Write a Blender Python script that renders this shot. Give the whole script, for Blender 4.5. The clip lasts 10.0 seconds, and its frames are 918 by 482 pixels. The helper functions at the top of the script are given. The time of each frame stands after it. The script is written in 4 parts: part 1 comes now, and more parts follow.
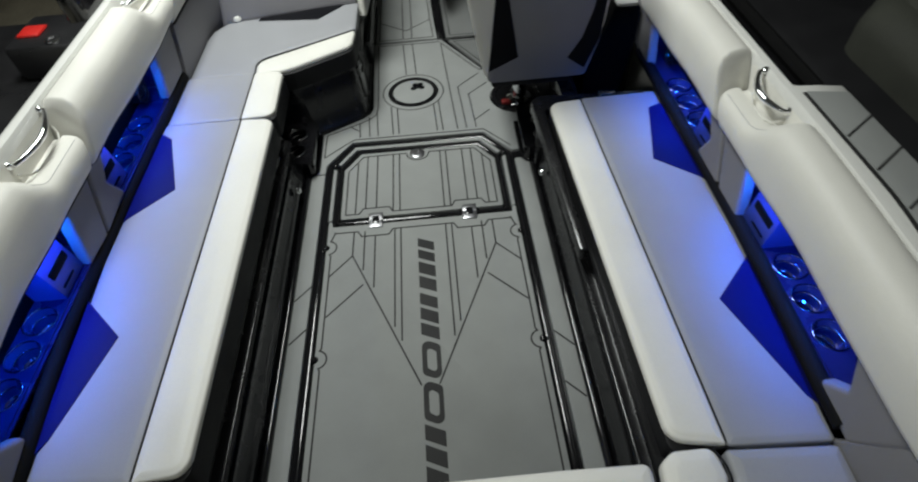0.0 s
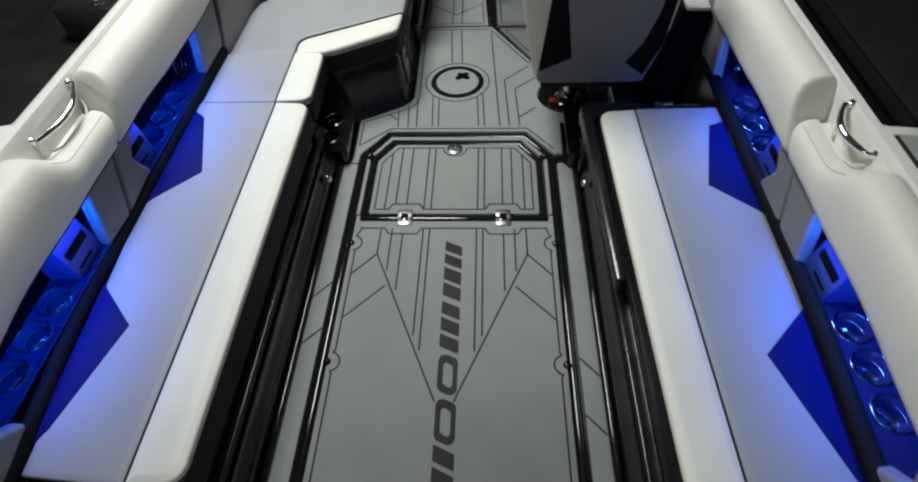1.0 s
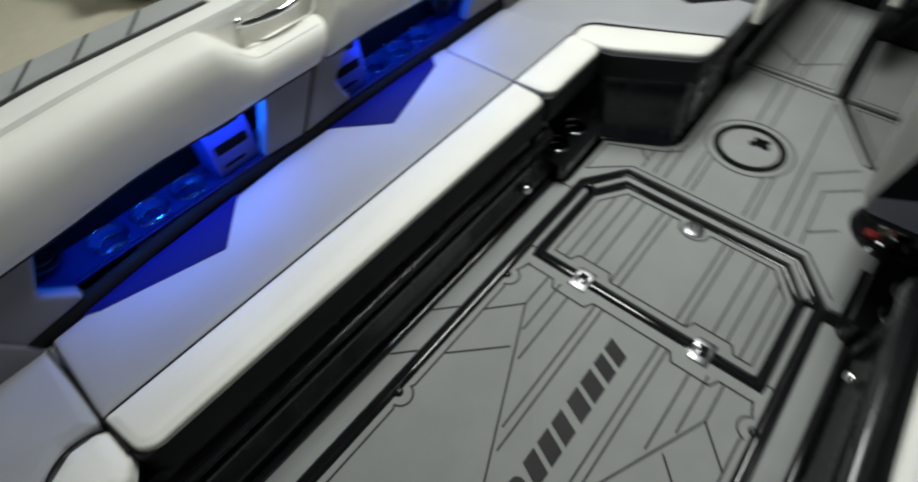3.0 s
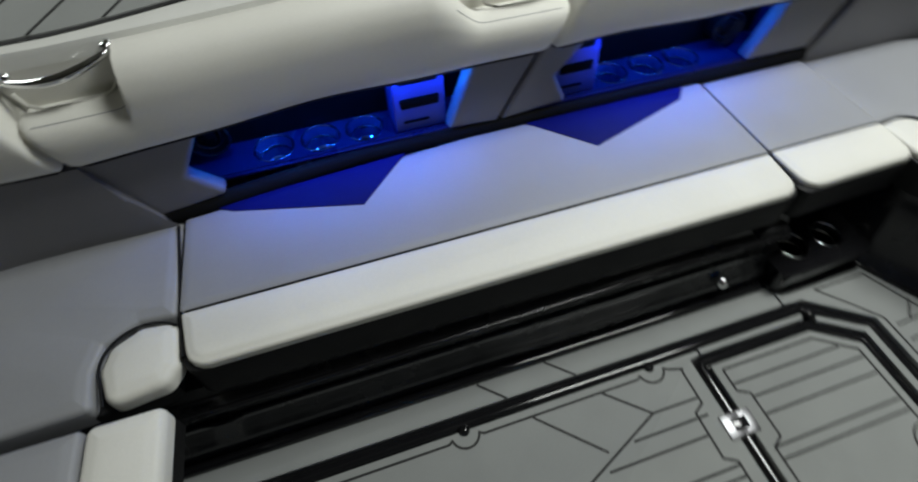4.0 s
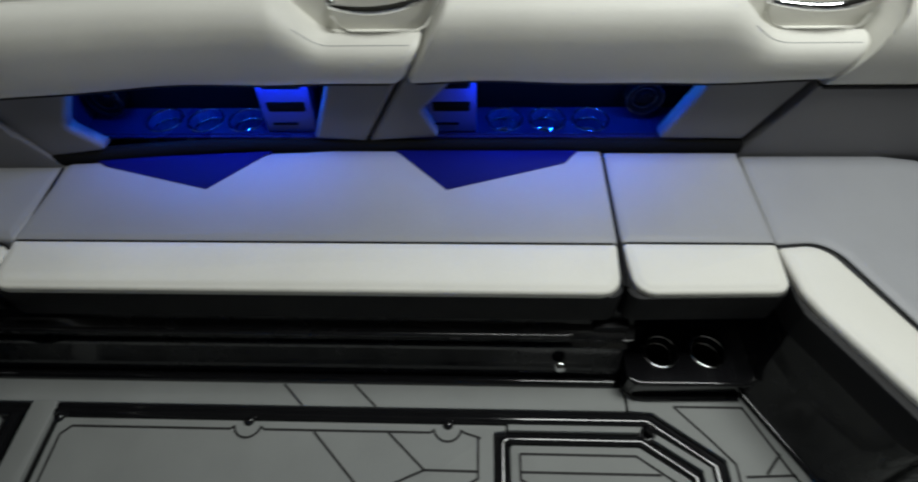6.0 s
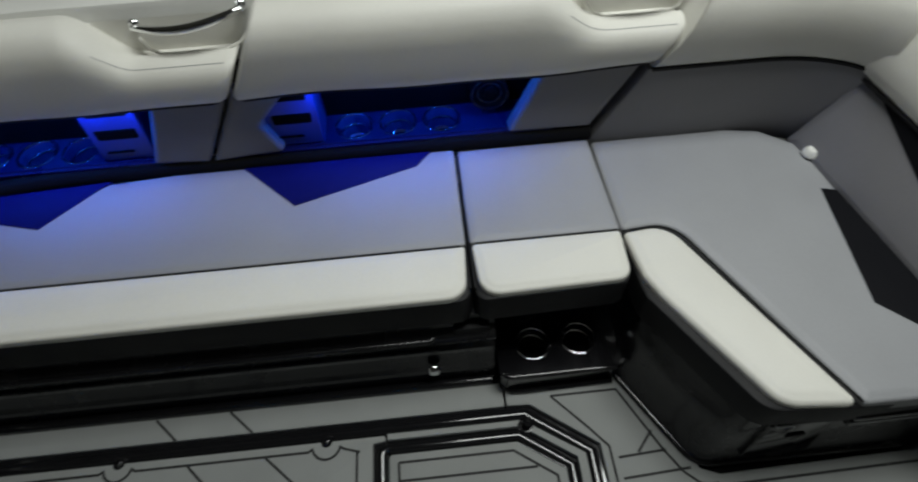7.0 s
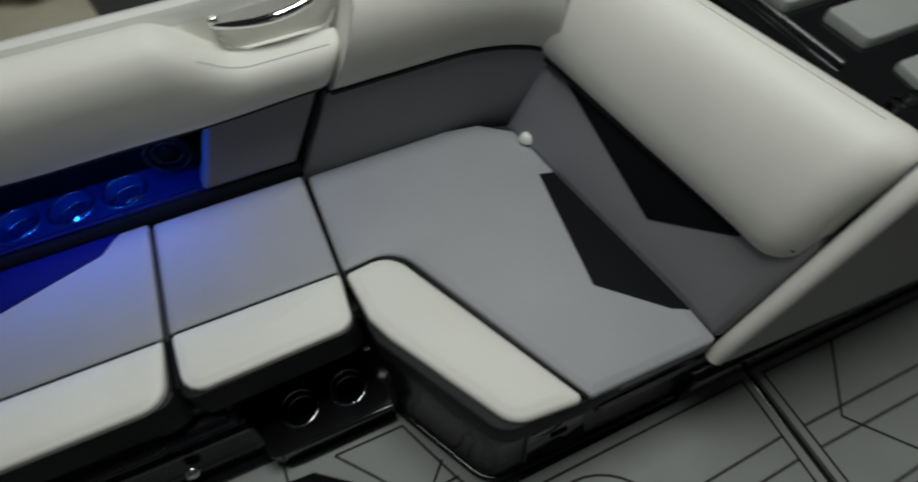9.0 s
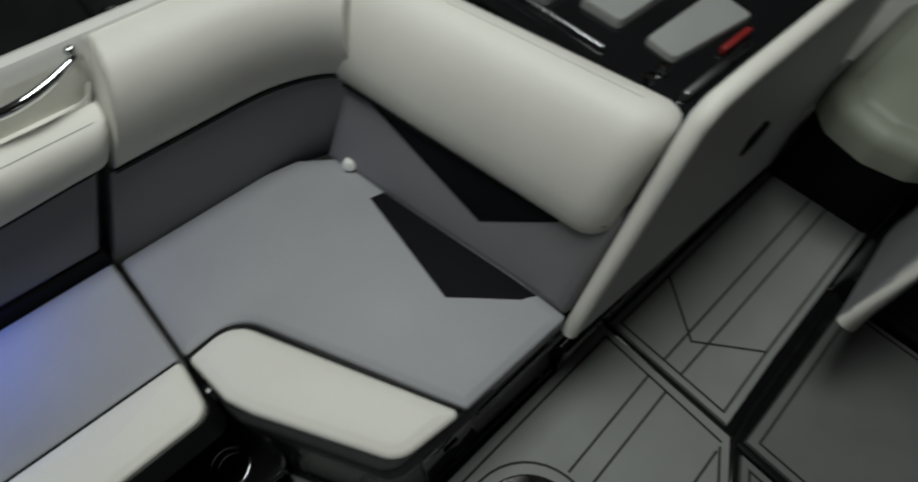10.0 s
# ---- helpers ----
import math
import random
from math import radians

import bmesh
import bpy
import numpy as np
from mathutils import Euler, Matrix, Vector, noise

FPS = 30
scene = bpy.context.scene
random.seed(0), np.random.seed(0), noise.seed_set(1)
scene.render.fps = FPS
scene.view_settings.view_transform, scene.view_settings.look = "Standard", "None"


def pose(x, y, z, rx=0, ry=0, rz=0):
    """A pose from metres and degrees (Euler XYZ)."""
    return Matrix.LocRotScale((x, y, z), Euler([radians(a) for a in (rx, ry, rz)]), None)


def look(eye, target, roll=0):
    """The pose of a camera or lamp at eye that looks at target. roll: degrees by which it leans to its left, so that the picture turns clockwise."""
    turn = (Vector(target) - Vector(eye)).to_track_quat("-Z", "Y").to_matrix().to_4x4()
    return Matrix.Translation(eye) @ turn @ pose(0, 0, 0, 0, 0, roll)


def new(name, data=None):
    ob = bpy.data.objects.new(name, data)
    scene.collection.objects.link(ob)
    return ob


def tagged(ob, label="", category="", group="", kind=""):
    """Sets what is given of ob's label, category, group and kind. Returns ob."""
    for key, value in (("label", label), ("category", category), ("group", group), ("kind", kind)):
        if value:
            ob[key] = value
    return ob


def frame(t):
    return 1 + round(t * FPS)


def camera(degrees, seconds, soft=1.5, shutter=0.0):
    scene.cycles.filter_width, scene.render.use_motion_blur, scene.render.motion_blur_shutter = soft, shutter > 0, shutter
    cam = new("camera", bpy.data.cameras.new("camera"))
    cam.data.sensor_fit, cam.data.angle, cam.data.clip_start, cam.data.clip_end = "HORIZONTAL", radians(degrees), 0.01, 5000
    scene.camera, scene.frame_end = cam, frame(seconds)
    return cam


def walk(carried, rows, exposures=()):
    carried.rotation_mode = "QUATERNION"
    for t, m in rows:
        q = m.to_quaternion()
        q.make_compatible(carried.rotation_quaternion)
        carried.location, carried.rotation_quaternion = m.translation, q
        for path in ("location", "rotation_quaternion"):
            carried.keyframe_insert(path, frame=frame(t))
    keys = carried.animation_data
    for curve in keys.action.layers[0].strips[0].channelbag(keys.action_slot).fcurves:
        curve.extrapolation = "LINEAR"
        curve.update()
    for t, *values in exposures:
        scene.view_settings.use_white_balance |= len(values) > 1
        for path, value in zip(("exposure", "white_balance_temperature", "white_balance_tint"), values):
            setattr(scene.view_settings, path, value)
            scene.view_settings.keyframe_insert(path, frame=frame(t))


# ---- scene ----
cam = camera(81.3, 10.0, soft=2.0, shutter=0.65)
PATH = [
    (0, (0.119, -1.477, 1.689), (0.143, -0.175, 0.172), -4.6),
    (0.5, (0.130, -1.396, 1.684), (0.066, -0.138, 0.130), -4.4),
    (1, (0.139, -1.322, 1.678), (0.034, -0.079, 0.114), -3.6),
    (1.5, (0.124, -1.182, 1.602), (-0.026, 0.051, 0.035), -3.4),
    (2, (0.132, -1.04, 1.555), (-0.14, 0.17, -0.014), -3.1),
    (2.5, (0.188, -0.925, 1.499), (-0.385, 0.206, -0.048), -3.3),
    (2.8, (0.162, -0.893, 1.46), (-0.56, 0.157, -0.081), -2.5),
    (3, (0.116, -0.851, 1.464), (-0.68, 0.077, -0.119), -1.6),
    (3.2, (0.09, -0.816, 1.404), (-0.799, 0.013, -0.184), -1.5),
    (4.3, (-0.011, -0.56, 1.339), (-1.208, -0.362, -0.251), -0.9),
    (4.5, (0.0, -0.479, 1.364), (-1.21, -0.384, -0.225), -1.0),
    (5, (0.027, -0.29, 1.386), (-1.187, -0.343, -0.203), -1.2),
    (5.5, (0.05, -0.113, 1.381), (-1.173, -0.209, -0.198), -1.7),
    (5.7, (0.047, -0.038, 1.382), (-1.167, -0.129, -0.206), -1.9),
    (6.8, (0.015, 0.31, 1.389), (-1.168, 0.318, -0.224), -4.1),
    (7, (-0.005, 0.343, 1.392), (-1.162, 0.403, -0.238), -3.1),
    (7.5, (0.007, 0.488, 1.386), (-1.151, 0.602, -0.241), -3.7),
    (8, (-0.004, 0.603, 1.373), (-1.14, 0.768, -0.264), -3.8),
    (8.5, (-0.034, 0.702, 1.36), (-1.137, 0.952, -0.289), -3.7),
    (9, (-0.072, 0.784, 1.36), (-1.105, 1.181, -0.306), -2.9),
    (9.5, (-0.109, 0.839, 1.374), (-0.998, 1.414, -0.323), 0.4),
    (10, (-0.082, 0.909, 1.394), (-0.86, 1.633, -0.3), 0.7),
]
walk(cam, [(t, look(eye, target, roll)) for t, eye, target, roll in PATH],
     exposures=[(0, 0.28), (2.5, 0.27), (3.0, 0.28), (4.3, -0.09), (5.7, -0.28), (7, -0.52), (10, -0.92)])

# ---------------------------------------------------------------- light
world = bpy.data.worlds.new("world")
scene.world = world
world.use_nodes = True
world.node_tree.nodes["Background"].inputs["Color"].default_value = (0.80, 0.86, 0.90, 1)
world.node_tree.nodes["Background"].inputs["Strength"].default_value = 0.10


def area_lamp(name, m, sx, sy, watts, colour):
    data = bpy.data.lights.new(name, "AREA")
    data.shape, data.size, data.size_y, data.energy, data.color = "RECTANGLE", sx, sy, watts, colour
    ob = new(name, data)
    ob.matrix_world = m
    return ob


# rows of showroom tubes under the ceiling
LAMPS = [(-2.9, -3.6, 2.7, 60), (-0.8, 1.2, 3.3, 101)]
for lx, ly, lz, watts in LAMPS:
    area_lamp("ceiling_tube_light", pose(lx, ly, lz), 0.9, 1.5, watts, (0.96, 1.0, 0.97))


# ---------------------------------------------------------------- materials
def material(name, colour, rough, metal=0.0, coat=0.0, grain=0.0, grain_scale=600.0, wear=0.08, wear_scale=5.0,
             wrinkle=0.0, emit=0.0, spec=0.5, rough_var=0.08):
    """A surface with colour variation at two scales, fine relief and slow relief."""
    m = bpy.data.materials.new(name)
    m.use_nodes = True
    nt = m.node_tree
    nd, ln = nt.nodes, nt.links
    b = nd["Principled BSDF"]
    b.inputs["Roughness"].default_value = rough
    b.inputs["Metallic"].default_value = metal
    b.inputs["Coat Weight"].default_value = coat
    b.inputs["Coat Roughness"].default_value = 0.06
    b.inputs["Specular IOR Level"].default_value = spec
    tc = nd.new("ShaderNodeTexCoord")
    big = nd.new("ShaderNodeTexNoise")
    big.inputs["Scale"].default_value, big.inputs["Detail"].default_value = wear_scale, 6
    ln.new(tc.outputs["Object"], big.inputs["Vector"])
    small = nd.new("ShaderNodeTexNoise")
    small.inputs["Scale"].default_value, small.inputs["Detail"].default_value = grain_scale * 0.35, 3
    ln.new(tc.outputs["Object"], small.inputs["Vector"])
    ramp = nd.new("ShaderNodeMapRange")
    ramp.inputs["From Min"].default_value, ramp.inputs["From Max"].default_value = 0.3, 0.7
    ramp.inputs["To Min"].default_value, ramp.inputs["To Max"].default_value = 1 - wear, 1 + wear
    ln.new(big.outputs["Fac"], ramp.inputs["Value"])
    fine = nd.new("ShaderNodeMapRange")
    fine.inputs["From Min"].default_value, fine.inputs["From Max"].default_value = 0.3, 0.7
    fine.inputs["To Min"].default_value, fine.inputs["To Max"].default_value = 1 - wear * 0.6, 1 + wear * 0.6
    ln.new(small.outputs["Fac"], fine.inputs["Value"])
    mul = nd.new("ShaderNodeMath")
    mul.operation = "MULTIPLY"
    ln.new(ramp.outputs["Result"], mul.inputs[0])
    ln.new(fine.outputs["Result"], mul.inputs[1])
    sc = nd.new("ShaderNodeVectorMath")
    sc.operation = "SCALE"
    sc.inputs[0].default_value = colour
    ln.new(mul.outputs["Value"], sc.inputs["Scale"])
    ln.new(sc.outputs["Vector"], b.inputs["Base Color"])
    rr = nd.new("ShaderNodeMapRange")
    rr.inputs["From Min"].default_value, rr.inputs["From Max"].default_value = 0.3, 0.7
    rr.inputs["To Min"].default_value = max(0.02, rough - rough_var)
    rr.inputs["To Max"].default_value = min(1.0, rough + rough_var)
    ln.new(big.outputs["Fac"], rr.inputs["Value"])
    ln.new(rr.outputs["Result"], b.inputs["Roughness"])
    last = None
    if wrinkle:
        wn = nd.new("ShaderNodeTexNoise")
        wn.inputs["Scale"].default_value, wn.inputs["Detail"].default_value = 9.0, 2
        ln.new(tc.outputs["Object"], wn.inputs["Vector"])
        bp = nd.new("ShaderNodeBump")
        bp.inputs["Strength"].default_value, bp.inputs["Distance"].default_value = wrinkle, 0.01
        ln.new(wn.outputs["Fac"], bp.inputs["Height"])
        last = bp
    if grain:
        gn = nd.new("ShaderNodeTexVoronoi")
        gn.inputs["Scale"].default_value = grain_scale
        ln.new(tc.outputs["Object"], gn.inputs["Vector"])
        bp = nd.new("ShaderNodeBump")
        bp.inputs["Strength"].default_value, bp.inputs["Distance"].default_value = grain, 0.001
        ln.new(gn.outputs["Distance"], bp.inputs["Height"])
        if last:
            ln.new(last.outputs["Normal"], bp.inputs["Normal"])
        last = bp
    if last:
        ln.new(last.outputs["Normal"], b.inputs["Normal"])
    if emit:
        b.inputs["Emission Color"].default_value = (*colour, 1)
        b.inputs["Emission Strength"].default_value = emit
    return m


WHITE = material("white_vinyl", (0.735, 0.724, 0.665), 0.5, spec=0.35, grain=0.25, grain_scale=700, wear=0.03, wrinkle=0.10)
GREY = material("grey_vinyl", (0.294, 0.299, 0.312), 0.5, grain=0.3, grain_scale=700, wear=0.04, wrinkle=0.10)
PALE = material("pale_grey_vinyl", (0.50, 0.50, 0.50), 0.5, grain=0.3, grain_scale=700, wear=0.04, wrinkle=0.10)
GRAPHITE = material("graphite_vinyl", (0.192, 0.188, 0.198), 0.5, grain=0.3, grain_scale=700, wear=0.05, wrinkle=0.12)
# charcoal vinyl of the benches, the pockets' blue glow put into its colour
CHARCOAL_BLUE_LIT = material("charcoal_vinyl_blue_lit", (0.004, 0.0055, 0.085), 0.55, spec=0.06, rough_var=0.03, grain=0.15, grain_scale=700, wear=0.06)
CHARCOAL = material("charcoal_vinyl", (0.008, 0.0082, 0.010), 0.6, spec=0.04, rough_var=0.03, grain=0.15, grain_scale=700, wear=0.08)
BLACKV = material("black_vinyl", (0.011, 0.011, 0.012), 0.5, spec=0.18, grain=0.3, grain_scale=700, wear=0.1, wrinkle=0.1)
GLOSS = material("black_gelcoat", (0.008, 0.008, 0.009), 0.10, coat=0.15, wear=0.1, wear_scale=12, rough_var=0.05)
SATIN = material("black_satin_moulding", (0.010, 0.010, 0.011), 0.24, coat=0.2, wear=0.1, wear_scale=12, spec=0.4)
GEL = material("white_gelcoat", (0.74, 0.74, 0.70), 0.22, coat=0.6, wear=0.03, rough_var=0.06)
EVA = material("grey_foam_decking", (0.285, 0.295, 0.285), 0.75, grain=0.6, grain_scale=900, wear=0.06, wear_scale=7, spec=0.3)
# same foam as the decking, darkened to carry the shade round the helm
EVASHADE = material("grey_foam_shaded", (0.15, 0.155, 0.15), 0.75, grain=0.6, grain_scale=900, wear=0.08, wear_scale=7, spec=0.3)
EVADARK = material("black_foam_inlay", (0.012, 0.012, 0.012), 0.7, grain=0.4, grain_scale=900, wear=0.1)
CHROME = material("chrome", (0.82, 0.83, 0.84), 0.07, metal=1.0, wear=0.04, rough_var=0.04)
HINGE = material("satin_chrome", (0.30, 0.30, 0.31), 0.34, metal=1.0, wear=0.06)
STEEL = material("brushed_steel", (0.55, 0.56, 0.57), 0.28, metal=1.0, wear=0.08)
# tray, wells, rims and charger towers: blue LED light tinted into their base colours
TRAY = material("tray_plastic_blue_lit", (0.012, 0.013, 0.055), 0.30, spec=0.2, wear=0.1)
WELL = material("well_plastic_blue_lit", (0.030, 0.037, 0.115), 0.11, rough_var=0.02, spec=0.9, wear=0.05)
RIM = material("polished_rim_blue_lit", (0.32, 0.38, 0.58), 0.09, metal=1.0, wear=0.04, rough_var=0.02)
TOWER = material("charger_plastic_blue_lit", (0.026, 0.045, 0.21), 0.36, wear=0.06)
TRIM = material("black_rubber_trim", (0.009, 0.009, 0.009), 0.75, spec=0.05, wear=0.1)
SOCKET = material("dark_socket_plastic", (0.003, 0.003, 0.003), 0.5, spec=0.05, wear=0.05)
RED = material("red_plastic", (0.55, 0.02, 0.015), 0.4, wear=0.08)
DARKRED = material("dull_red_plastic", (0.22, 0.015, 0.012), 0.5, wear=0.1)
CONCRETE = material("showroom_concrete", (0.30, 0.27, 0.20), 0.55, grain=0.4, grain_scale=90, wear=0.2, wear_scale=1.5)
TAN = material("tan_laminate", (0.46, 0.43, 0.33), 0.5, grain=0.2, grain_scale=90, wear=0.08, wear_scale=2.0)
DARKWALL = material("dark_wall_paint", (0.06, 0.06, 0.062), 0.7, wear=0.15, wear_scale=0.8)
CEIL = material("ceiling_paint", (0.40, 0.40, 0.39), 0.8, wear=0.1)
MACHINE = material("dark_grey_plastic", (0.016, 0.016, 0.017), 0.32, grain=0.3, grain_scale=300, wear=0.15)
SHEET = material("white_plastic_sheet", (0.75, 0.77, 0.80), 0.3, coat=0.3, wear=0.08, wrinkle=0.6)
SAGE = material("sage_vinyl", (0.25, 0.27, 0.215), 0.5, grain=0.3, wear=0.05, wrinkle=0.1)
OLIVE = material("dark_olive_fabric", (0.034, 0.036, 0.027), 0.8, grain=0.4, grain_scale=300, wear=0.15, wrinkle=0.4)
LED = material("blue_led", (0.01, 0.22, 1.0), 0.4, emit=400.0)


# ---------------------------------------------------------------- helpers
def part(name, bm, mat, parent=None, label="", smooth=40):
    """Links a bmesh as one mesh object under a thing or a part."""
    me = bpy.data.meshes.new(name)
    bmesh.ops.recalc_face_normals(bm, faces=bm.faces)
    bm.to_mesh(me)
    bm.free()
    me.materials.append(mat)
    if smooth:
        for p in me.polygons:
            p.use_smooth = True
        me.set_sharp_from_angle(angle=radians(smooth))
    ob = new(name, me)
    if parent:
        ob.parent = parent
    if label:
        tagged(ob, label)
    return ob


def thing(name, label, category, group="", kind="", at=(0, 0, 0)):
    ob = new(name)
    ob.location = at
    ob.empty_display_size = 0.05
    return tagged(ob, label, category, group, kind)


def area2(pts):
    return sum(a[0] * b[1] - b[0] * a[1] for a, b in zip(pts, pts[1:] + pts[:1])) / 2


def ccw(pts):
    pts = [tuple(p) for p in pts]
    return pts if area2(pts) > 0 else pts[::-1]


def rounded(pts, radii, seg=6):
    """The outline with its corners rounded: one radius for all or one for each."""
    n = len(pts)
    if not isinstance(radii, (list, tuple)):
        radii = [radii] * n
    out = []
    for i in range(n):
        p, a, b = Vector(pts[i]), Vector(pts[i - 1]), Vector(pts[(i + 1) % n])
        u, v = (a - p), (b - p)
        lu, lv = u.length, v.length
        u, v = u.normalized(), v.normalized()
        ang = u.angle(v)
        r = radii[i]
        if r <= 0:
            out.append(tuple(p))
            continue
        if ang > 3.05:
            out += [tuple(p + v * (k - seg / 2) * 0.0005) for k in range(seg + 1)]
            continue
        d = min(r / math.tan(ang / 2), lu * 0.48, lv * 0.48)
        r = d * math.tan(ang / 2)
        c = p + (u + v).normalized() * (r / math.sin(ang / 2))
        s, e = p + u * d - c, p + v * d - c
        total = s.angle_signed(e) if s.length and e.length else 0
        for k in range(seg + 1):
            q = s.copy()
            q.rotate(Matrix.Rotation(-total * k / seg, 2))
            out.append(tuple(c + q))
    return out


def offset(pts, d):
    """A counter-clockwise outline moved inwards by d."""
    n, out = len(pts), []
    for i in range(n):
        p, a, b = Vector(pts[i]), Vector(pts[i - 1]), Vector(pts[(i + 1) % n])
        e1, e2 = (p - a), (b - p)
        if e1.length < 1e-7:
            e1 = e2
        if e2.length < 1e-7:
            e2 = e1
        n1 = Vector((-e1.y, e1.x)).normalized()
        n2 = Vector((-e2.y, e2.x)).normalized()
        m = (n1 + n2)
        m = m.normalized() if m.length > 1e-6 else n1
        out.append(tuple(p + m * (d / max(0.45, m.dot(n1)))))
    return out


def rings(bm, loops, close_bottom=True):
    """Skins a stack of equal loops of 3D points and caps it."""
    vs = [[bm.verts.new(p) for p in lp] for lp in loops]
    n = len(vs[0])
    for a, b in zip(vs, vs[1:]):
        for i in range(n):
            j = (i + 1) % n
            bm.faces.new((a[i], a[j], b[j], b[i]))
    bm.faces.new(vs[-1])
    if close_bottom:
        bm.faces.new(vs[0][::-1])
    return bm


def pillow(pts, z0, z1, r=0.02, puff=0.004, corner=0.01, top=lambda x, y: 0.0, seg=5, cseg=4, at=None, dome=0.0):
    """An upholstered slab with a rounded top edge and a slightly full top. at: maps (u, v, w) to the world."""
    pts = ccw(pts)
    corner = corner if isinstance(corner, (list, tuple)) else [corner] * len(pts)

    def loop(d):
        return rounded(offset(pts, d) if d else pts, [max(0.0012, c - d) for c in corner], cseg)

    bm = bmesh.new()
    loops = [[(x, y, z0) for x, y in loop(0)], [(x, y, z1 - r + top(x, y)) for x, y in loop(0)]]
    for k in range(1, seg + 1):
        a = math.pi / 2 * k / seg
        loops.append([(x, y, z1 - r + r * math.sin(a) + top(x, y)) for x, y in loop(r * (1 - math.cos(a)))])
    steps = [(r + dome * f, 1 - (1 - f) ** 2) for f in (0.15, 0.3, 0.5, 0.75, 1.0)] if dome else [(r + 0.005, 0.5), (r + 0.014, 1.0)]
    for ins, up in steps:
        loops.append([(x, y, z1 + puff * up + top(x, y)) for x, y in loop(ins)])
    if at:
        loops = [[at(*p) for p in lp] for lp in loops]
    return rings(bm, loops)


def prism(pts, z0, z1, bevel=0.0, at=None):
    pts = ccw(pts)
    bm = bmesh.new()
    loops = [[(x, y, z0) for x, y in pts]]
    if bevel:
        loops += [[(x, y, z1 - bevel) for x, y in pts], [(x, y, z1 - bevel * 0.3) for x, y in offset(pts, bevel * 0.3)],
                  [(x, y, z1) for x, y in offset(pts, bevel)]]
    else:
        loops.append([(x, y, z1) for x, y in pts])
    if at:
        loops = [[at(*p) for p in lp] for lp in loops]
    return rings(bm, loops)


def box(x0, x1, y0, y1, z0, z1, bevel=0.004, seg=2):
    bm = bmesh.new()
    bmesh.ops.create_cube(bm, size=1)
    for v in bm.verts:
        v.co = ((x0 + x1) / 2 + v.co.x * (x1 - x0), (y0 + y1) / 2 + v.co.y * (y1 - y0), (z0 + z1) / 2 + v.co.z * (z1 - z0))
    if bevel:
        bmesh.ops.bevel(bm, geom=bm.edges[:], offset=bevel, segments=seg, profile=0.5, affect="EDGES")
    return bm


def tube(points, r, seg=8, bm=None, closed=False, flat=1.0):
    """A round bar through the points."""
    bm = bm or bmesh.new()
    pts = [Vector(p) for p in points]
    n = len(pts)
    rows = []
    for i, p in enumerate(pts):
        if closed:
            t = (pts[(i + 1) % n] - pts[i - 1]).normalized()
        else:
            t = (pts[min(i + 1, n - 1)] - pts[max(i - 1, 0)]).normalized()
        up = Vector((0, 0, 1)) if abs(t.z) < 0.95 else Vector((1, 0, 0))
        u = t.cross(up).normalized()
        w = u.cross(t)
        rad = r(i / (n - 1)) if callable(r) else r
        rows.append([bm.verts.new(p + (u * math.cos(2 * math.pi * k / seg) + w * math.sin(2 * math.pi * k / seg) * flat) * rad)
                     for k in range(seg)])
    pairs = list(zip(rows, rows[1:])) + ([(rows[-1], rows[0])] if closed else [])
    for a, b in pairs:
        for k in range(seg):
            bm.faces.new((a[k], a[(k + 1) % seg], b[(k + 1) % seg], b[k]))
    if not closed:
        bm.faces.new(rows[0][::-1])
        bm.faces.new(rows[-1])
    return bm


def ribbon(bm, pts, width, z, thick=0.0012, closed=False):
    """A flat raised line through the points of a plan."""
    pts = [Vector(p) for p in pts]
    n = len(pts)
    left, right = [], []
    for i, p in enumerate(pts):
        if closed:
            a, b = pts[i - 1], pts[(i + 1) % n]
        else:
            a, b = pts[max(i - 1, 0)], pts[min(i + 1, n - 1)]
        e1 = (p - a) if (p - a).length > 1e-7 else (b - p)
        e2 = (b - p) if (b - p).length > 1e-7 else (p - a)
        n1 = Vector((-e1.y, e1.x)).normalized()
        n2 = Vector((-e2.y, e2.x)).normalized()
        m = (n1 + n2).normalized()
        d = width / 2 / max(0.5, m.dot(n1))
        left.append(p + m * d)
        right.append(p - m * d)
    lo = [[bm.verts.new((q.x, q.y, zz)) for q in side] for side, zz in ((left, z - 0.002), (left, z + thick), (right, z + thick), (right, z - 0.002))]
    count = n if closed else n - 1
    for a, b in zip(lo, lo[1:]):
        for i in range(count):
            j = (i + 1) % n
            bm.faces.new((a[i], a[j], b[j], b[i]))
    return bm


def lathe(profile, seg=28, centre=(0, 0, 0)):
    """A turned solid from (radius, height) pairs, open or closed by zero radii."""
    bm = bmesh.new()
    rows = []
    for r, z in profile:
        rows.append([bm.verts.new((centre[0] + max(r, 1e-5) * math.cos(2 * math.pi * k / seg),
                                   centre[1] + max(r, 1e-5) * math.sin(2 * math.pi * k / seg), centre[2] + z)) for k in range(seg)])
    for a, b in zip(rows, rows[1:]):
        for k in range(seg):
            bm.faces.new((a[k], a[(k + 1) % seg], b[(k + 1) % seg], b[k]))
    return bm


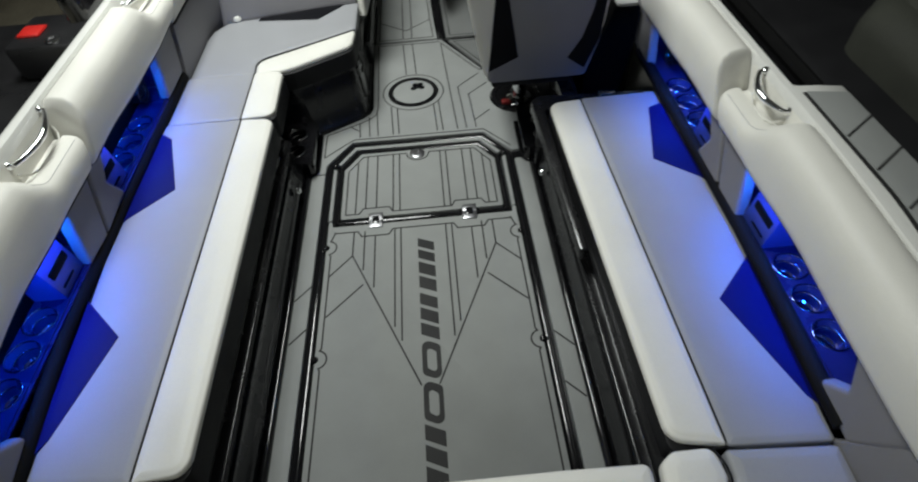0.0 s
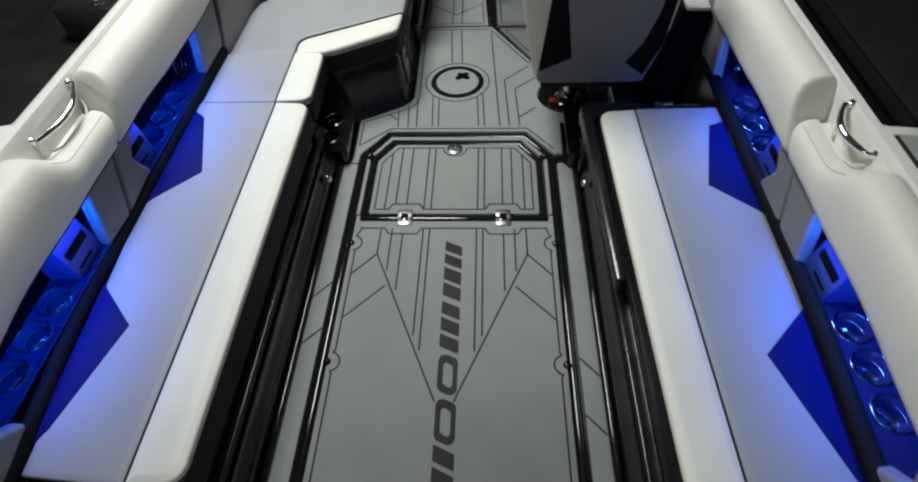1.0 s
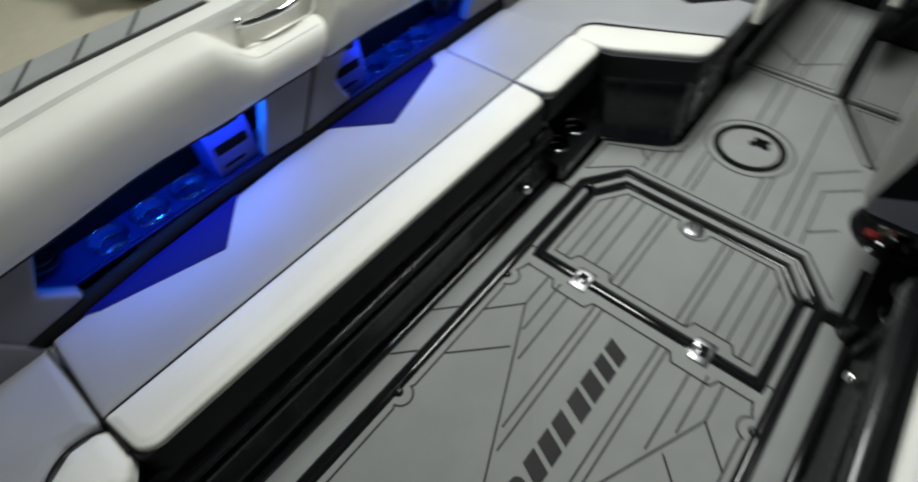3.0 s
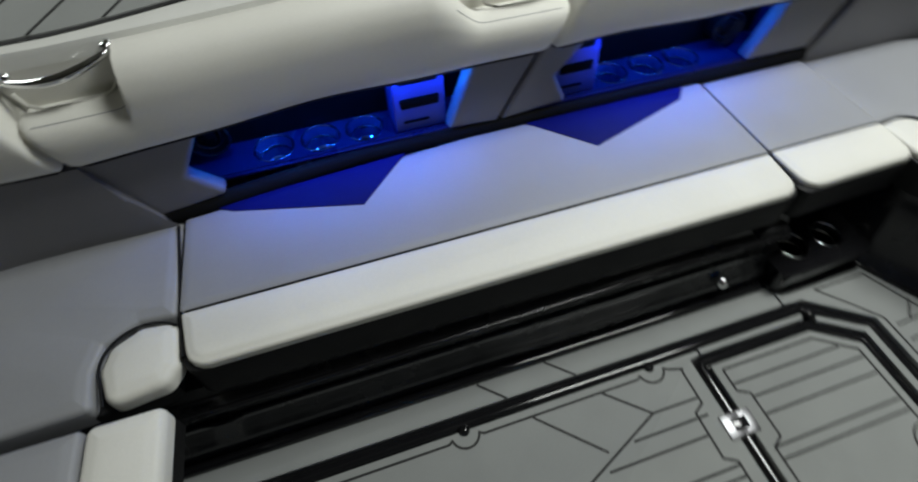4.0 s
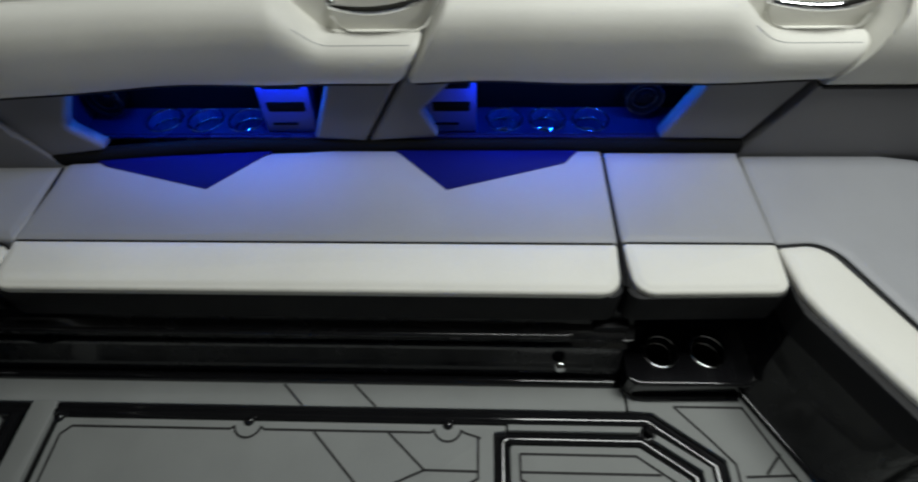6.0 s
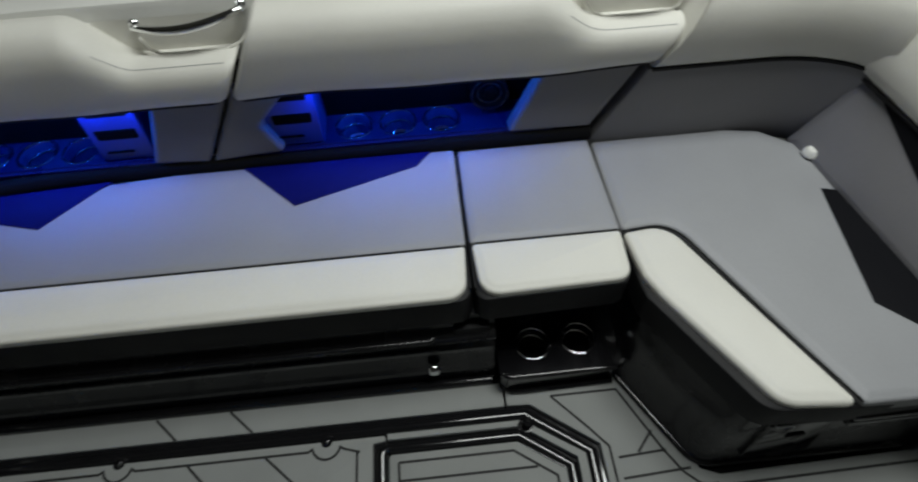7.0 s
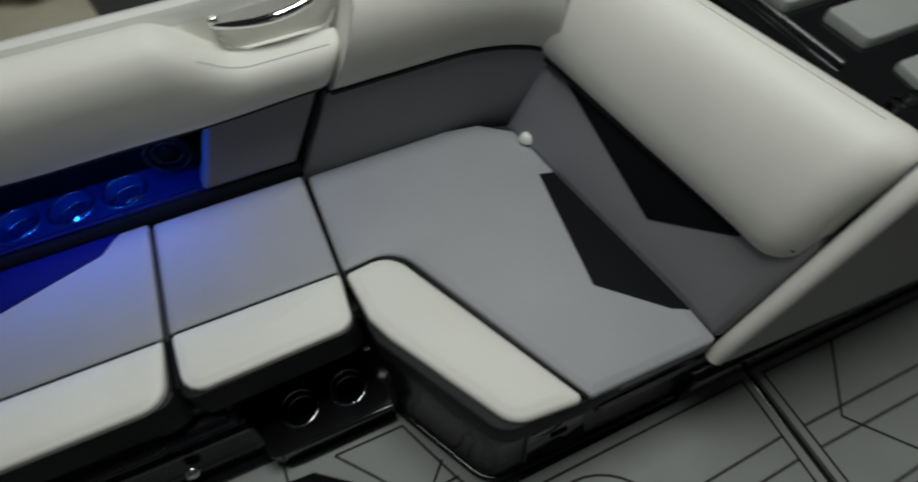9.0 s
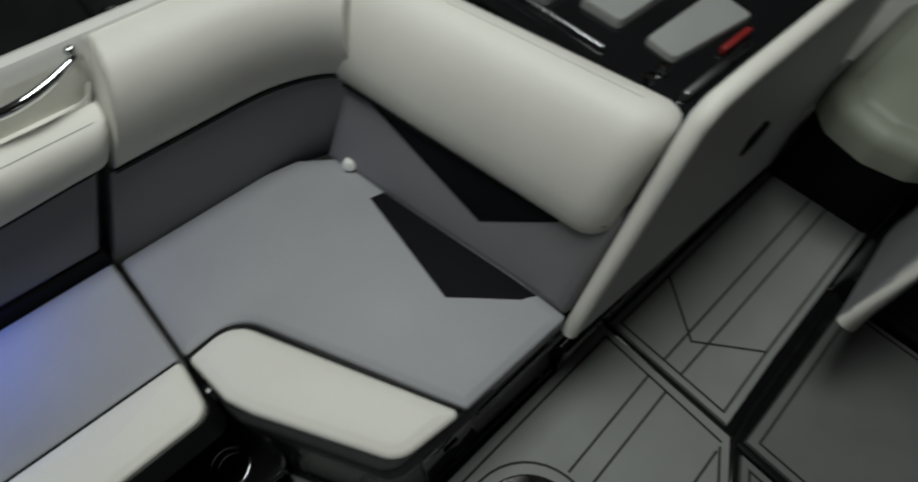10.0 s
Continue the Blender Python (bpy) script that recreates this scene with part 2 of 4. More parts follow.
def sweep(sections, cap=True):
    """Skins a row of equal open or closed outlines (lists of 3D points), closing each outline."""
    bm = bmesh.new()
    vs = [[bm.verts.new(p) for p in s] for s in sections]
    n = len(vs[0])
    for a, b in zip(vs, vs[1:]):
        for i in range(n):
            j = (i + 1) % n
            bm.faces.new((a[i], a[j], b[j], b[i]))
    if cap:
        bm.faces.new(vs[0][::-1])
        bm.faces.new(vs[-1])
    return bm


def holed(outer, holes, thick, at):
    """A plate with holes; at maps (u, v, depth) to the world."""
    bm = bmesh.new()
    edges = []
    for lp in [outer] + holes:
        vs = [bm.verts.new((u, v, 0)) for u, v in lp]
        edges += [bm.edges.new((a, b)) for a, b in zip(vs, vs[1:] + vs[:1])]
    bmesh.ops.triangle_fill(bm, use_beauty=True, use_dissolve=False, edges=edges)
    # finer faces, so that the plate can follow a bend
    geo = bmesh.ops.extrude_face_region(bm, geom=bm.faces[:])
    for v in [g for g in geo["geom"] if isinstance(g, bmesh.types.BMVert)]:
        v.co.z = thick
    for v in bm.verts:
        v.co = at(*v.co)
    return bm


def smoothstep(a, b, x):
    t = max(0.0, min(1.0, (x - a) / (b - a)))
    return t * t * (3 - 2 * t)


def mirrored(pts, s):
    return [(s * x, y) for x, y in pts]


def back_x(y, s=-1):
    """Half the width between the seat backs; the sides draw in towards the stern, the port one more."""
    return 1.012 - (0.055 if s < 0 else 0.028) * smoothstep(-0.45, -1.15, y)


# ---------------------------------------------------------------- showroom round the boat
part("floor", box(-9, 9, -8, 12, -1.25, -1.05, 0), CONCRETE)
tagged(bpy.data.objects["floor"], "tan sealed concrete showroom floor", "floor", kind="structure")
for nm, b in (("wall_west", (-9.2, -9, -8, 12, -1.05, 4.6)), ("wall_east", (9, 9.2, -8, 12, -1.05, 4.6)),
              ("wall_south", (-9.2, 9.2, -8.2, -8, -1.05, 4.6)), ("wall_north", (-9.2, 9.2, 12, 12.2, -1.05, 4.6))):
    tagged(part(nm, box(*b, 0), DARKWALL), "dark painted showroom wall", "wall", kind="structure")
tagged(part("ceiling", box(-9.2, 9.2, -8.2, 12.2, 4.6, 4.8, 0), CEIL), "grey painted showroom ceiling", "ceiling", kind="structure")

# ---------------------------------------------------------------- hull and cockpit liner
hull = thing("boat_hull", "white gelcoat boat hull with a black cockpit liner", "boat", kind="structure")
for s in (-1, 1):
    secs = []
    for y in sorted([*np.linspace(-1.75, 3.2, 24), -0.225, -0.238, -0.25, -0.262, -0.275]):
        taper = 0.25 * smoothstep(1.6, 3.4, y)
        xi = back_x(y, s) + 0.076 - taper
        wide = smoothstep(-0.235, -0.262, y)
        xo = (1.145 if s < 0 else 1.112) * (1 - wide) + 1.262 * wide - taper
        top = 0.805 if s < 0 else 0.782
        xw = 1.142 - taper
        secs.append([(s * xi, y, 0.66), (s * xi, y, top - 0.012), (s * (xi + 0.006), y, top), (s * (xi + 0.022), y, top + 0.003),
                     (s * (xo - 0.02), y, top), (s * (xo - 0.004), y, top - 0.012), (s * xo, y, top - 0.04),
                     (s * max(xo, xw + 0.016), y, 0.50), (s * (xw + 0.01), y, 0.2), (s * (xw - 0.20), y, -0.6), (s * (xw - 0.55), y, -0.75), (s * (xw - 0.55), y, -0.60),
                     (s * (xw - 0.25), y, -0.5), (s * (xw - 0.01), y, 0.2), (s * xw, y, 0.60)])
    part("gunwale", sweep(secs), GEL, hull)
part("cockpit_liner", box(-1.05, 1.05, -1.75, 3.2, -0.06, -0.016, 0.003), GLOSS, hull, "glossy black moulded cockpit floor liner")
part("transom", box(-1.2, 1.2, -1.80, -1.75, -0.7, 0.79, 0.01), GEL, hull)
part("bow_bulkhead", box(-1.0, 1.0, 3.2, 3.25, -0.7, 0.79, 0.01), GEL, hull)

# foam pads along the gunwale tops, aft half
for s in (-1, 1):
    pad = thing("gunwale_pad", "grey foam step pad with dark grooves on the gunwale", "deck pad", "gunwale pads")
    zp = 0.805 if s < 0 else 0.782
    start = 1.146 if s < 0 else 1.122
    draw = 0.083 if s < 0 else 0.056
    inner = lambda y: start - draw * smoothstep(-0.65, -1.15, y)
    ys = np.linspace(-1.72, -0.282, 26)
    out = mirrored([(1.236, -1.72), (1.236, -0.300)] + [(inner(y) + 0.009, y) for y in ys[::-1]], s)
    part("foam_sheet", prism(ccw(out), zp + 0.001, zp + 0.008, 0.002), EVA, pad)
    bm = bmesh.new()
    for y in np.arange(-1.625, -0.38, 0.127):
        ribbon(bm, [(s * (inner(y) + 0.010), y), (s * 1.235, y + 0.072)], 0.006, zp + 0.008)
    ribbon(bm, [(s * (inner(y) + 0.003), y) for y in ys], 0.010, zp + 0.004)
    part("groove", bm, EVADARK, pad)

# ---------------------------------------------------------------- floor decking
LINE = 0.0062


def pad_thing(name, label, outline, lines, z=0.0, group="deck pads", mat=EVA, closed_lines=()):
    ob = thing(name, label, "deck pad", group, "structure")
    part("foam_sheet", prism(outline, -0.016, z, 0.003), mat, ob)
    if lines or closed_lines:
        bm = bmesh.new()
        for ln in lines:
            ribbon(bm, ln, LINE, z, 0.0008)
        for ln in closed_lines:
            ribbon(bm, ln, LINE, z, 0.0008, True)
        part("groove", bm, EVADARK, ob)
    return ob


def notch(y, s, r=0.036, x=0.402):
    """Half circle round a bolt on the side of the centre pad, seen as an inset line."""
    return [(s * (x - r * math.cos(a)), y + r * math.sin(a)) for a in np.linspace(-1.35, 1.35, 9)]


BOLTS = (0.0, -0.52, -1.03)
CORNER_BOLTS = ((-0.406, 0.515), (0.401, 0.507))
edge = 0.388
# inset line of the centre pad with half rounds at the bolts
ring_line = [(-edge + 0.012, 0.085)]
for y in BOLTS[:2]:
    ring_line += [(-edge + 0.0, y + 0.045)] + notch(y, -1)[::-1] + [(-edge + 0.0, y - 0.045)]
ring_line += [(-edge, -0.985), (-edge + 0.022, -1.008), (-0.2, -1.008), (-0.0, -1.008)]
ring_r = [(-x, y) for x, y in ring_line]
HINGES = (-0.205, 0.205)


def around_hinge(y0, sign):
    pts = [(-0.378, y0)]
    for hx in HINGES:
        pts += [(hx - 0.075, y0), (hx - 0.058, y0 + sign * 0.03), (hx + 0.058, y0 + sign * 0.03), (hx + 0.075, y0)]
    return pts + [(0.378, y0)]


lines = [ring_line, ring_r, around_hinge(0.078, -1)]
for s in (-1, 1):
    lines += [mirrored(l, s) for l in (
        [(0.296, 0.076), (0.297, -0.054), (0.031, -0.655)],
        [(0.250, 0.076), (0.250, -0.135)], [(0.205, 0.045), (0.205, -0.225)],
        [(0.122, 0.076), (0.122, -0.415)], [(0.096, 0.076), (0.096, -0.475)],
        [(0.386, -0.152), (0.295, -0.052)], [(0.385, -0.345), (0.247, -0.205)])]
pad_thing("floor_pad", "grey foam floor pad with dark grooves and an arrow pattern",
                       rounded([(-0.410, -1.030), (0.410, -1.030), (0.410, 0.149), (0.394, 0.149), (0.390, 0.117), (-0.392, 0.117), (-0.396, 0.149), (-0.410, 0.149)], 0.005), lines)
pad_thing("cross_strip", "narrow grey foam strip across the floor", rounded([(-0.455, -1.125), (0.455, -1.125), (0.455, -1.055), (-0.455, -1.055)], 0.006), [])
pad_thing("stern_floor_pad", "grey foam floor pad under the stern seat edge", rounded([(-0.415, -1.7), (0.415, -1.7), (0.415, -1.195), (-0.415, -1.195)], 0.02), [[(-0.385, -1.6), (-0.385, -1.225), (0.385, -1.225), (0.385, -1.6)]])
for gy in (-1.042, -1.16):
    part("gutter_bead", tube([(-0.42, gy, -0.010), (0.42, gy, -0.010)], 0.008 if gy > -1.1 else 0.016, 8), GLOSS, hull)

# the maker's mark along the pad, as plain slanted shapes
mark = thing("floor_mark", "black slanted marks in a row on the grey floor pad", "floor mark", kind="structure")
MARK = [(0.018, -0.105, 2), (-0.108, -0.252, 2), (-0.263, -0.464, 3), (-0.475, -0.615, 0), (-0.633, -0.775, 0), (-0.782, -0.980, 3)]
for y1, y0, bars in MARK:
    # each shape leans: its starboard edge lies further aft
    x0, x1, sl = -0.026, 0.041, -0.030
    if bars:
        step, bm = (y1 - y0) / bars, bmesh.new()
        for k in range(bars):
            ya, yb = y0 + step * k + 0.008, y0 + step * (k + 1) - 0.008
            rings(bm, [[(x, y, z) for x, y in ccw([(x0, ya), (x1, ya + sl), (x1, yb + sl), (x0, yb)])] for z in (-0.002, 0.001)])
    else:
        outer = rounded(ccw([(x0, y0), (x1, y0 + sl), (x1, y1 + sl), (x0, y1)]), 0.022, 4)
        core = rounded(ccw([(x0 + 0.018, y0 + 0.022), (x1 - 0.016, y0 + 0.030 + sl), (x1 - 0.016, y1 - 0.026 + sl), (x0 + 0.018, y1 - 0.034)]), 0.010, 3)
        bm = holed(outer, [core], 0.003, lambda u, v, w: (u, v, -0.002 + w))
    part("plain_shape", bm, EVADARK, mark)

# bolts in the side gutters
for s in (-1, 1):
    for y in BOLTS:
        bolt = thing("deck_bolt", "small glossy black deck bolt beside the floor pad", "bolt", "deck bolts")
        part("head", lathe([(0.0, 0.010), (0.005, 0.010), (0.010, 0.008), (0.014, 0.003), (0.016, -0.004), (0.016, -0.016)], 18, (s * 0.410, y, 0)), GLOSS, bolt)
        part("socket", lathe([(0.0, 0.0112), (0.004, 0.0112), (0.0045, 0.010)], 8, (s * 0.410, y, 0)), SOCKET, bolt)

for x, y in CORNER_BOLTS:
    bolt = thing("deck_bolt", "small black deck bolt in the hatch gutter corner", "bolt", "deck bolts")
    part("head", lathe([(0.0, 0.009), (0.006, 0.009), (0.011, 0.006), (0.014, 0.001), (0.015, -0.016)], 16, (x, y, 0)), GLOSS, bolt)
    part("socket", lathe([(0.0, 0.0102), (0.004, 0.0102), (0.0045, 0.009)], 8, (x, y, 0)), SOCKET, bolt)

# side strips with their two slanted joints
for s in (-1, 1):
    pad_thing("side_strip", "narrow grey foam strip beside the bench base",
              rounded(ccw(mirrored([(0.452, -1.72), (0.515, -1.72), (0.515, 0.462), (0.452, 0.462)], s)), 0.006),
              [mirrored([(x, y + (0.0 if s < 0 else -0.300)) for x, y in l], s) for l in ([(0.513, -0.258), (0.452, -0.192)], [(0.511, -0.450), (0.452, -0.388)])])
    # black bead between strip and pad
    part("gutter_bead", tube([(s * 0.444, -1.7, -0.010), (s * 0.444, 0.49, -0.010)], 0.007, 8), GLOSS, hull)

# hatch: lid, edging strips, gutters
FRAME = [
    [((-0.414, 0.155), (-0.397, 0.155)), ((-0.414, 0.494), (-0.397, 0.486))],
    [((-0.395, 0.529), (-0.380, 0.519)), ((-0.318, 0.645), (-0.309, 0.624)), ((0.308, 0.638), (0.299, 0.617)), ((0.391, 0.522), (0.376, 0.511))],
    [((0.410, 0.488), (0.393, 0.480)), ((0.410, 0.155), (0.393, 0.155))],
]
frame_strip = thing("hatch_surround", "grey foam strips framing the floor hatch", "deck pad", kind="structure")
for run in FRAME:
    secs = []
    for (xo, yo), (xi, yi) in run:
        secs.append([(xo, yo, -0.016), (xo, yo, -0.003), (xo * 0.995, yo, 0.0), (xi * 1.005, yi, 0.0), (xi, yi, -0.003), (xi, yi, -0.016)])
    part("foam_strip", sweep(secs), EVA, frame_strip)
bead_o = [(-0.427, -1.7), (-0.429, 0.06), (-0.431, 0.510), (-0.322, 0.662), (0.314, 0.655), (0.428, 0.505), (0.428, 0.06), (0.428, -1.7)]
bead_i = [(-0.364, 0.138), (-0.375, 0.143), (-0.379, 0.155), (-0.379, 0.488), (-0.295, 0.608), (0.287, 0.601), (0.375, 0.480), (0.375, 0.155), (0.370, 0.143), (0.359, 0.138)]
part("gutter_bead", tube([(x, y, -0.0175) for x, y in bead_o], 0.016, 12), GLOSS, hull)
part("gutter_bead", tube([(x, y, -0.0165) for x, y in bead_i], 0.015, 12, closed=True), GLOSS, hull)
hatch = thing("floor_hatch", "grey foam floor hatch lid with chrome hinges and latch", "hatch")
LID = [(-0.361, 0.158), (0.357, 0.158), (0.357, 0.472), (0.276, 0.585), (-0.284, 0.591), (-0.361, 0.480)]
part("lid", prism(rounded(LID, 0.01), -0.016, 0.0, 0.003), EVA, hatch)
bm = bmesh.new()
top_line = [(-0.340, 0.182), (-0.340, 0.468), (-0.272, 0.566), (-0.066, 0.566)]
top_line += [(-0.010 + 0.052 * math.cos(a), 0.556 - 0.045 * math.sin(a)) for a in np.linspace(math.pi, 0, 11)]
top_line += [(0.046, 0.564), (0.264, 0.562), (0.333, 0.462), (0.333, 0.182)]
ribbon(bm, top_line, LINE, 0, 0.0008)
ribbon(bm, [(max(-0.34, min(0.333, x)), y) for x, y in around_hinge(0.182, 1)], LINE, 0, 0.0008)
for x in (-0.297, -0.252, -0.204, -0.129, -0.099, 0.098, 0.126, 0.204, 0.247, 0.297):
    y0, y1 = (0.214 if abs(abs(x) - 0.205) < 0.07 else 0.183), (0.564 if abs(x) < 0.27 else 0.522)
    ribbon(bm, [(x, y0), (x, y1)], LINE, 0, 0.0008)
part("groove", bm, EVADARK, hatch)
for hx in HINGES:
    part("hinge", box(hx - 0.031, hx + 0.031, 0.092, 0.134, -0.015, 0.006, 0.004), HINGE, hatch, "chrome hinge")
    part("hinge", box(hx - 0.031, hx + 0.031, 0.139, 0.178, -0.015, 0.006, 0.004), HINGE, hatch, "chrome hinge")
    part("hinge_pin", tube([(hx - 0.03, 0.1365, 0.002), (hx + 0.03, 0.1365, 0.002)], 0.005, 8), HINGE, hatch)
    part("hinge_inset", box(hx - 0.015, hx + 0.015, 0.116, 0.156, 0.0, 0.0072, 0.002), GLOSS, hatch, "dark hinge inset")
    part("hinge_cup", box(hx - 0.044, hx + 0.044, 0.082, 0.190, -0.0155, -0.006, 0.004), GLOSS, hatch)
part("latch", lathe([(0.0, 0.004), (0.012, 0.004), (0.014, 0.007), (0.030, 0.007), (0.036, 0.003), (0.037, -0.01)], 26, (-0.012, 0.556, 0)), HINGE, hatch, "round chrome flush latch")

# forward deck, with the round table base plate
def skew(pts):
    """The forward deck draws slightly to port towards the bow."""
    return [(x - 0.046 * max(0.0, y - 0.75), y - 0.024 * max(0.0, y - 0.75)) for x, y in pts]


cx, cy = -0.019, 1.083
circle = lambda r, n=36, x=cx, y=cy: [(x + r * math.cos(2 * math.pi * k / n), y + r * math.sin(2 * math.pi * k / n)) for k in range(n)]
FWD = [(-0.335, 0.686), (0.326, 0.680), (0.448, 0.522), (0.60, 0.545), (0.60, 1.25), (0.405, 1.262), (0.205, 1.640),
       (-0.205, 1.640), (-0.226, 0.960), (-0.245, 0.915), (-0.500, 0.782), (-0.500, 0.468), (-0.453, 0.468), (-0.450, 0.528)]
fl = [[(-0.031, 1.268), (-0.031, 1.618)], [(0.026, 1.268), (0.026, 1.618)], [(0.199, 0.722), (0.198, 1.585)],
      [(0.245, 0.722), (0.244, 1.102), (0.377, 1.225)], [(0.294, 0.722), (0.293, 1.023), (0.407, 1.122)], [(0.295, 0.785), (0.384, 0.865)],
      [(-0.129, 0.722), (-0.130, 0.966)], [(-0.099, 0.722), (-0.099, 0.945)], [(0.096, 0.722), (0.096, 0.962)], [(0.125, 0.722), (0.125, 0.992)],
      [(-0.206, 0.722), (-0.207, 0.948)], [(-0.248, 0.722), (-0.250, 0.892)], [(-0.297, 0.722), (-0.299, 0.845)], [(-0.350, 0.822), (-0.303, 0.774)],
      [(0.198, 1.600), (0.380, 1.262), (0.58, 1.235)],
      [(-0.466, 0.585), (-0.466, 0.760), (-0.300, 0.838), (-0.243, 0.872), (-0.212, 0.905), (-0.200, 0.960), (-0.184, 1.465), (-0.180, 1.618), (0.196, 1.612)],
      [(-0.466, 0.585), (-0.381, 0.661), (-0.326, 0.706), (0.328, 0.702), (0.445, 0.556)]]
pad_thing("forward_floor_pad", "grey foam floor pad with dark grooves round a table base plate", skew(FWD), [skew(l) for l in fl], closed_lines=[circle(0.166)])
plate = thing("table_base_plate", "round grey table base plate with black ring in floor", "base plate")
bm = lathe([(0.111, 0.001), (0.113, 0.004), (0.135, 0.004), (0.139, 0.0005)], 40, (cx, cy, 0))
part("ring", bm, GLOSS, plate, "glossy black ring")
part("plate", lathe([(0.0, 0.002), (0.109, 0.002), (0.111, 0.0)], 40, (cx, cy, 0)), EVA, plate)
bm = bmesh.new()
for dx, dy, r in ((0.028, 0.045, 0.022), (0.004, 0.030, 0.018), (0.048, 0.032, 0.017), (0.012, 0.062, 0.016), (0.042, 0.064, 0.016)):
    bm2 = lathe([(0.0, 0.0032), (r, 0.0032), (r, 0.0015)], 12, (cx + dx, cy + dy, 0))
    me = bpy.data.meshes.new("spot")
    bm2.to_mesh(me)
    bm2.free()
    bm.from_mesh(me)
    bpy.data.meshes.remove(me)
part("emblem", bm, CHARCOAL, plate, "small dark clustered emblem")

# crosswise joint, walkway to the bow and helm footwell
pad_thing("walkway_pad", "grey foam walkway pad leading to the bow", [(-0.236, 1.640), (0.142, 1.640), (0.128, 1.90), (0.095, 3.1), (-0.226, 3.1)],
          [[(-0.212, 3.05), (-0.216, 1.660), (0.118, 1.660), (0.106, 1.90), (0.075, 3.05)], [(-0.069, 1.662), (-0.076, 3.0)], [(-0.014, 1.662), (-0.022, 3.0)],
           [(-0.214, 1.885), (-0.050, 1.760), (0.104, 1.885)]])
pad_thing("helm_floor_pad", "grey foam pad in the helm footwell, coloured as shaded", [(0.198, 1.640), (0.90, 1.640), (0.90, 2.19), (0.186, 2.19)],
          [[(0.208, 2.17), (0.222, 1.660), (0.88, 1.660)], [(0.208, 2.172), (0.88, 2.172)]], mat=EVASHADE)
pad_thing("helm_step_pad", "grey foam pad beside the driver seat, coloured as shaded", [(0.208, 1.604), (0.392, 1.272), (0.90, 1.272), (0.90, 1.604)],
          [[(0.88, 1.584), (0.240, 1.584), (0.402, 1.294), (0.88, 1.294)]], mat=EVASHADE)
part("gutter_bead", tube([(-0.24, 1.622, -0.012), (0.90, 1.622, -0.012)], 0.008, 8), SATIN, hull)
part("gutter_bead", tube([(0.60, 1.245, -0.010), (0.378, 1.258, -0.008), (0.180, 1.612, -0.008), (0.168, 1.70, -0.008), (0.125, 3.0, -0.008)], 0.010, 8), GLOSS, hull)


# ---------------------------------------------------------------- benches
def chevron(name, pts, z, parent, s=1):
    pts = ccw(mirrored(pts, s))
    return part(name, prism(pts, z - 0.01, z, 0.002), CHARCOAL_BLUE_LIT, parent, "charcoal vinyl inlay coloured with blue pocket light")


DROP = {-1: 0.0, 1: -0.018}  # the starboard side sits a little lower


def bench(s, y0, y1, chevs, tag):
    """A long bench cushion: black front, white nose strip, grey seat with two dark inlays at the back."""
    ob = thing("bench_cushion", tag, "bench cushion", "bench cushions")
    Z = 0.403
    xb0, xb1 = back_x(y0) - 0.012, back_x(y1) - 0.012
    part("base_board", prism(rounded(ccw(mirrored([(0.562, y0), (xb0, y0), (xb1, y1), (0.562, y1)], s)), 0.03), 0.285, Z - 0.020, 0.004), BLACKV, ob, "black vinyl front and sides")
    nose = ccw(mirrored([(0.562, y0 + (0.012 if s < 0 else 0.030)), (0.6945, y0 + 0.002), (0.6945, y1 - 0.002), (0.562, y1 - 0.010)], s))
    rad = [0.045 if abs(abs(p[0]) - 0.562) < 0.01 else 0.006 for p in nose]
    part("nose_strip", pillow(nose, Z - 0.022, Z - 0.002, 0.009, 0.005, corner=rad), WHITE, ob, "white vinyl nose strip")
    mid = (y0 + y1) / 2
    seat = ccw(mirrored([(0.6965, y0), (xb0, y0 + (0.018 if s < 0 else -0.017)), (back_x(mid) - 0.012, mid), (xb1, y1), (0.697, y1)], s))
    part("seat", pillow(seat, Z - 0.05, Z - 0.003, 0.005, 0.003, corner=0.008), GREY, ob, "grey vinyl seat")
    part("piping", tube([(s * 0.695, y0 + 0.012, Z - 0.004), (s * 0.695, y1 - 0.012, Z - 0.004)], 0.0024, 6), BLACKV, ob)
    for x0, x1, y in ((0.590, 0.980, y1 - 0.001), (0.600, 0.940, y0 + 0.001)):
        part("end_piping", tube([(s * x0, y, Z - 0.016), (s * x1, y, Z - 0.010)], 0.0036, 6), BLACKV, ob, "black end piping")
    for c in chevs:
        chevron("inlay", c, Z + 0.0026, ob, s)
    ob.location.z = DROP[s]
    if s > 0:  # set a little askew
        ob.rotation_euler.z = radians(1.1)
        ob.location.x, ob.location.y = 0.007, -0.014
    return ob


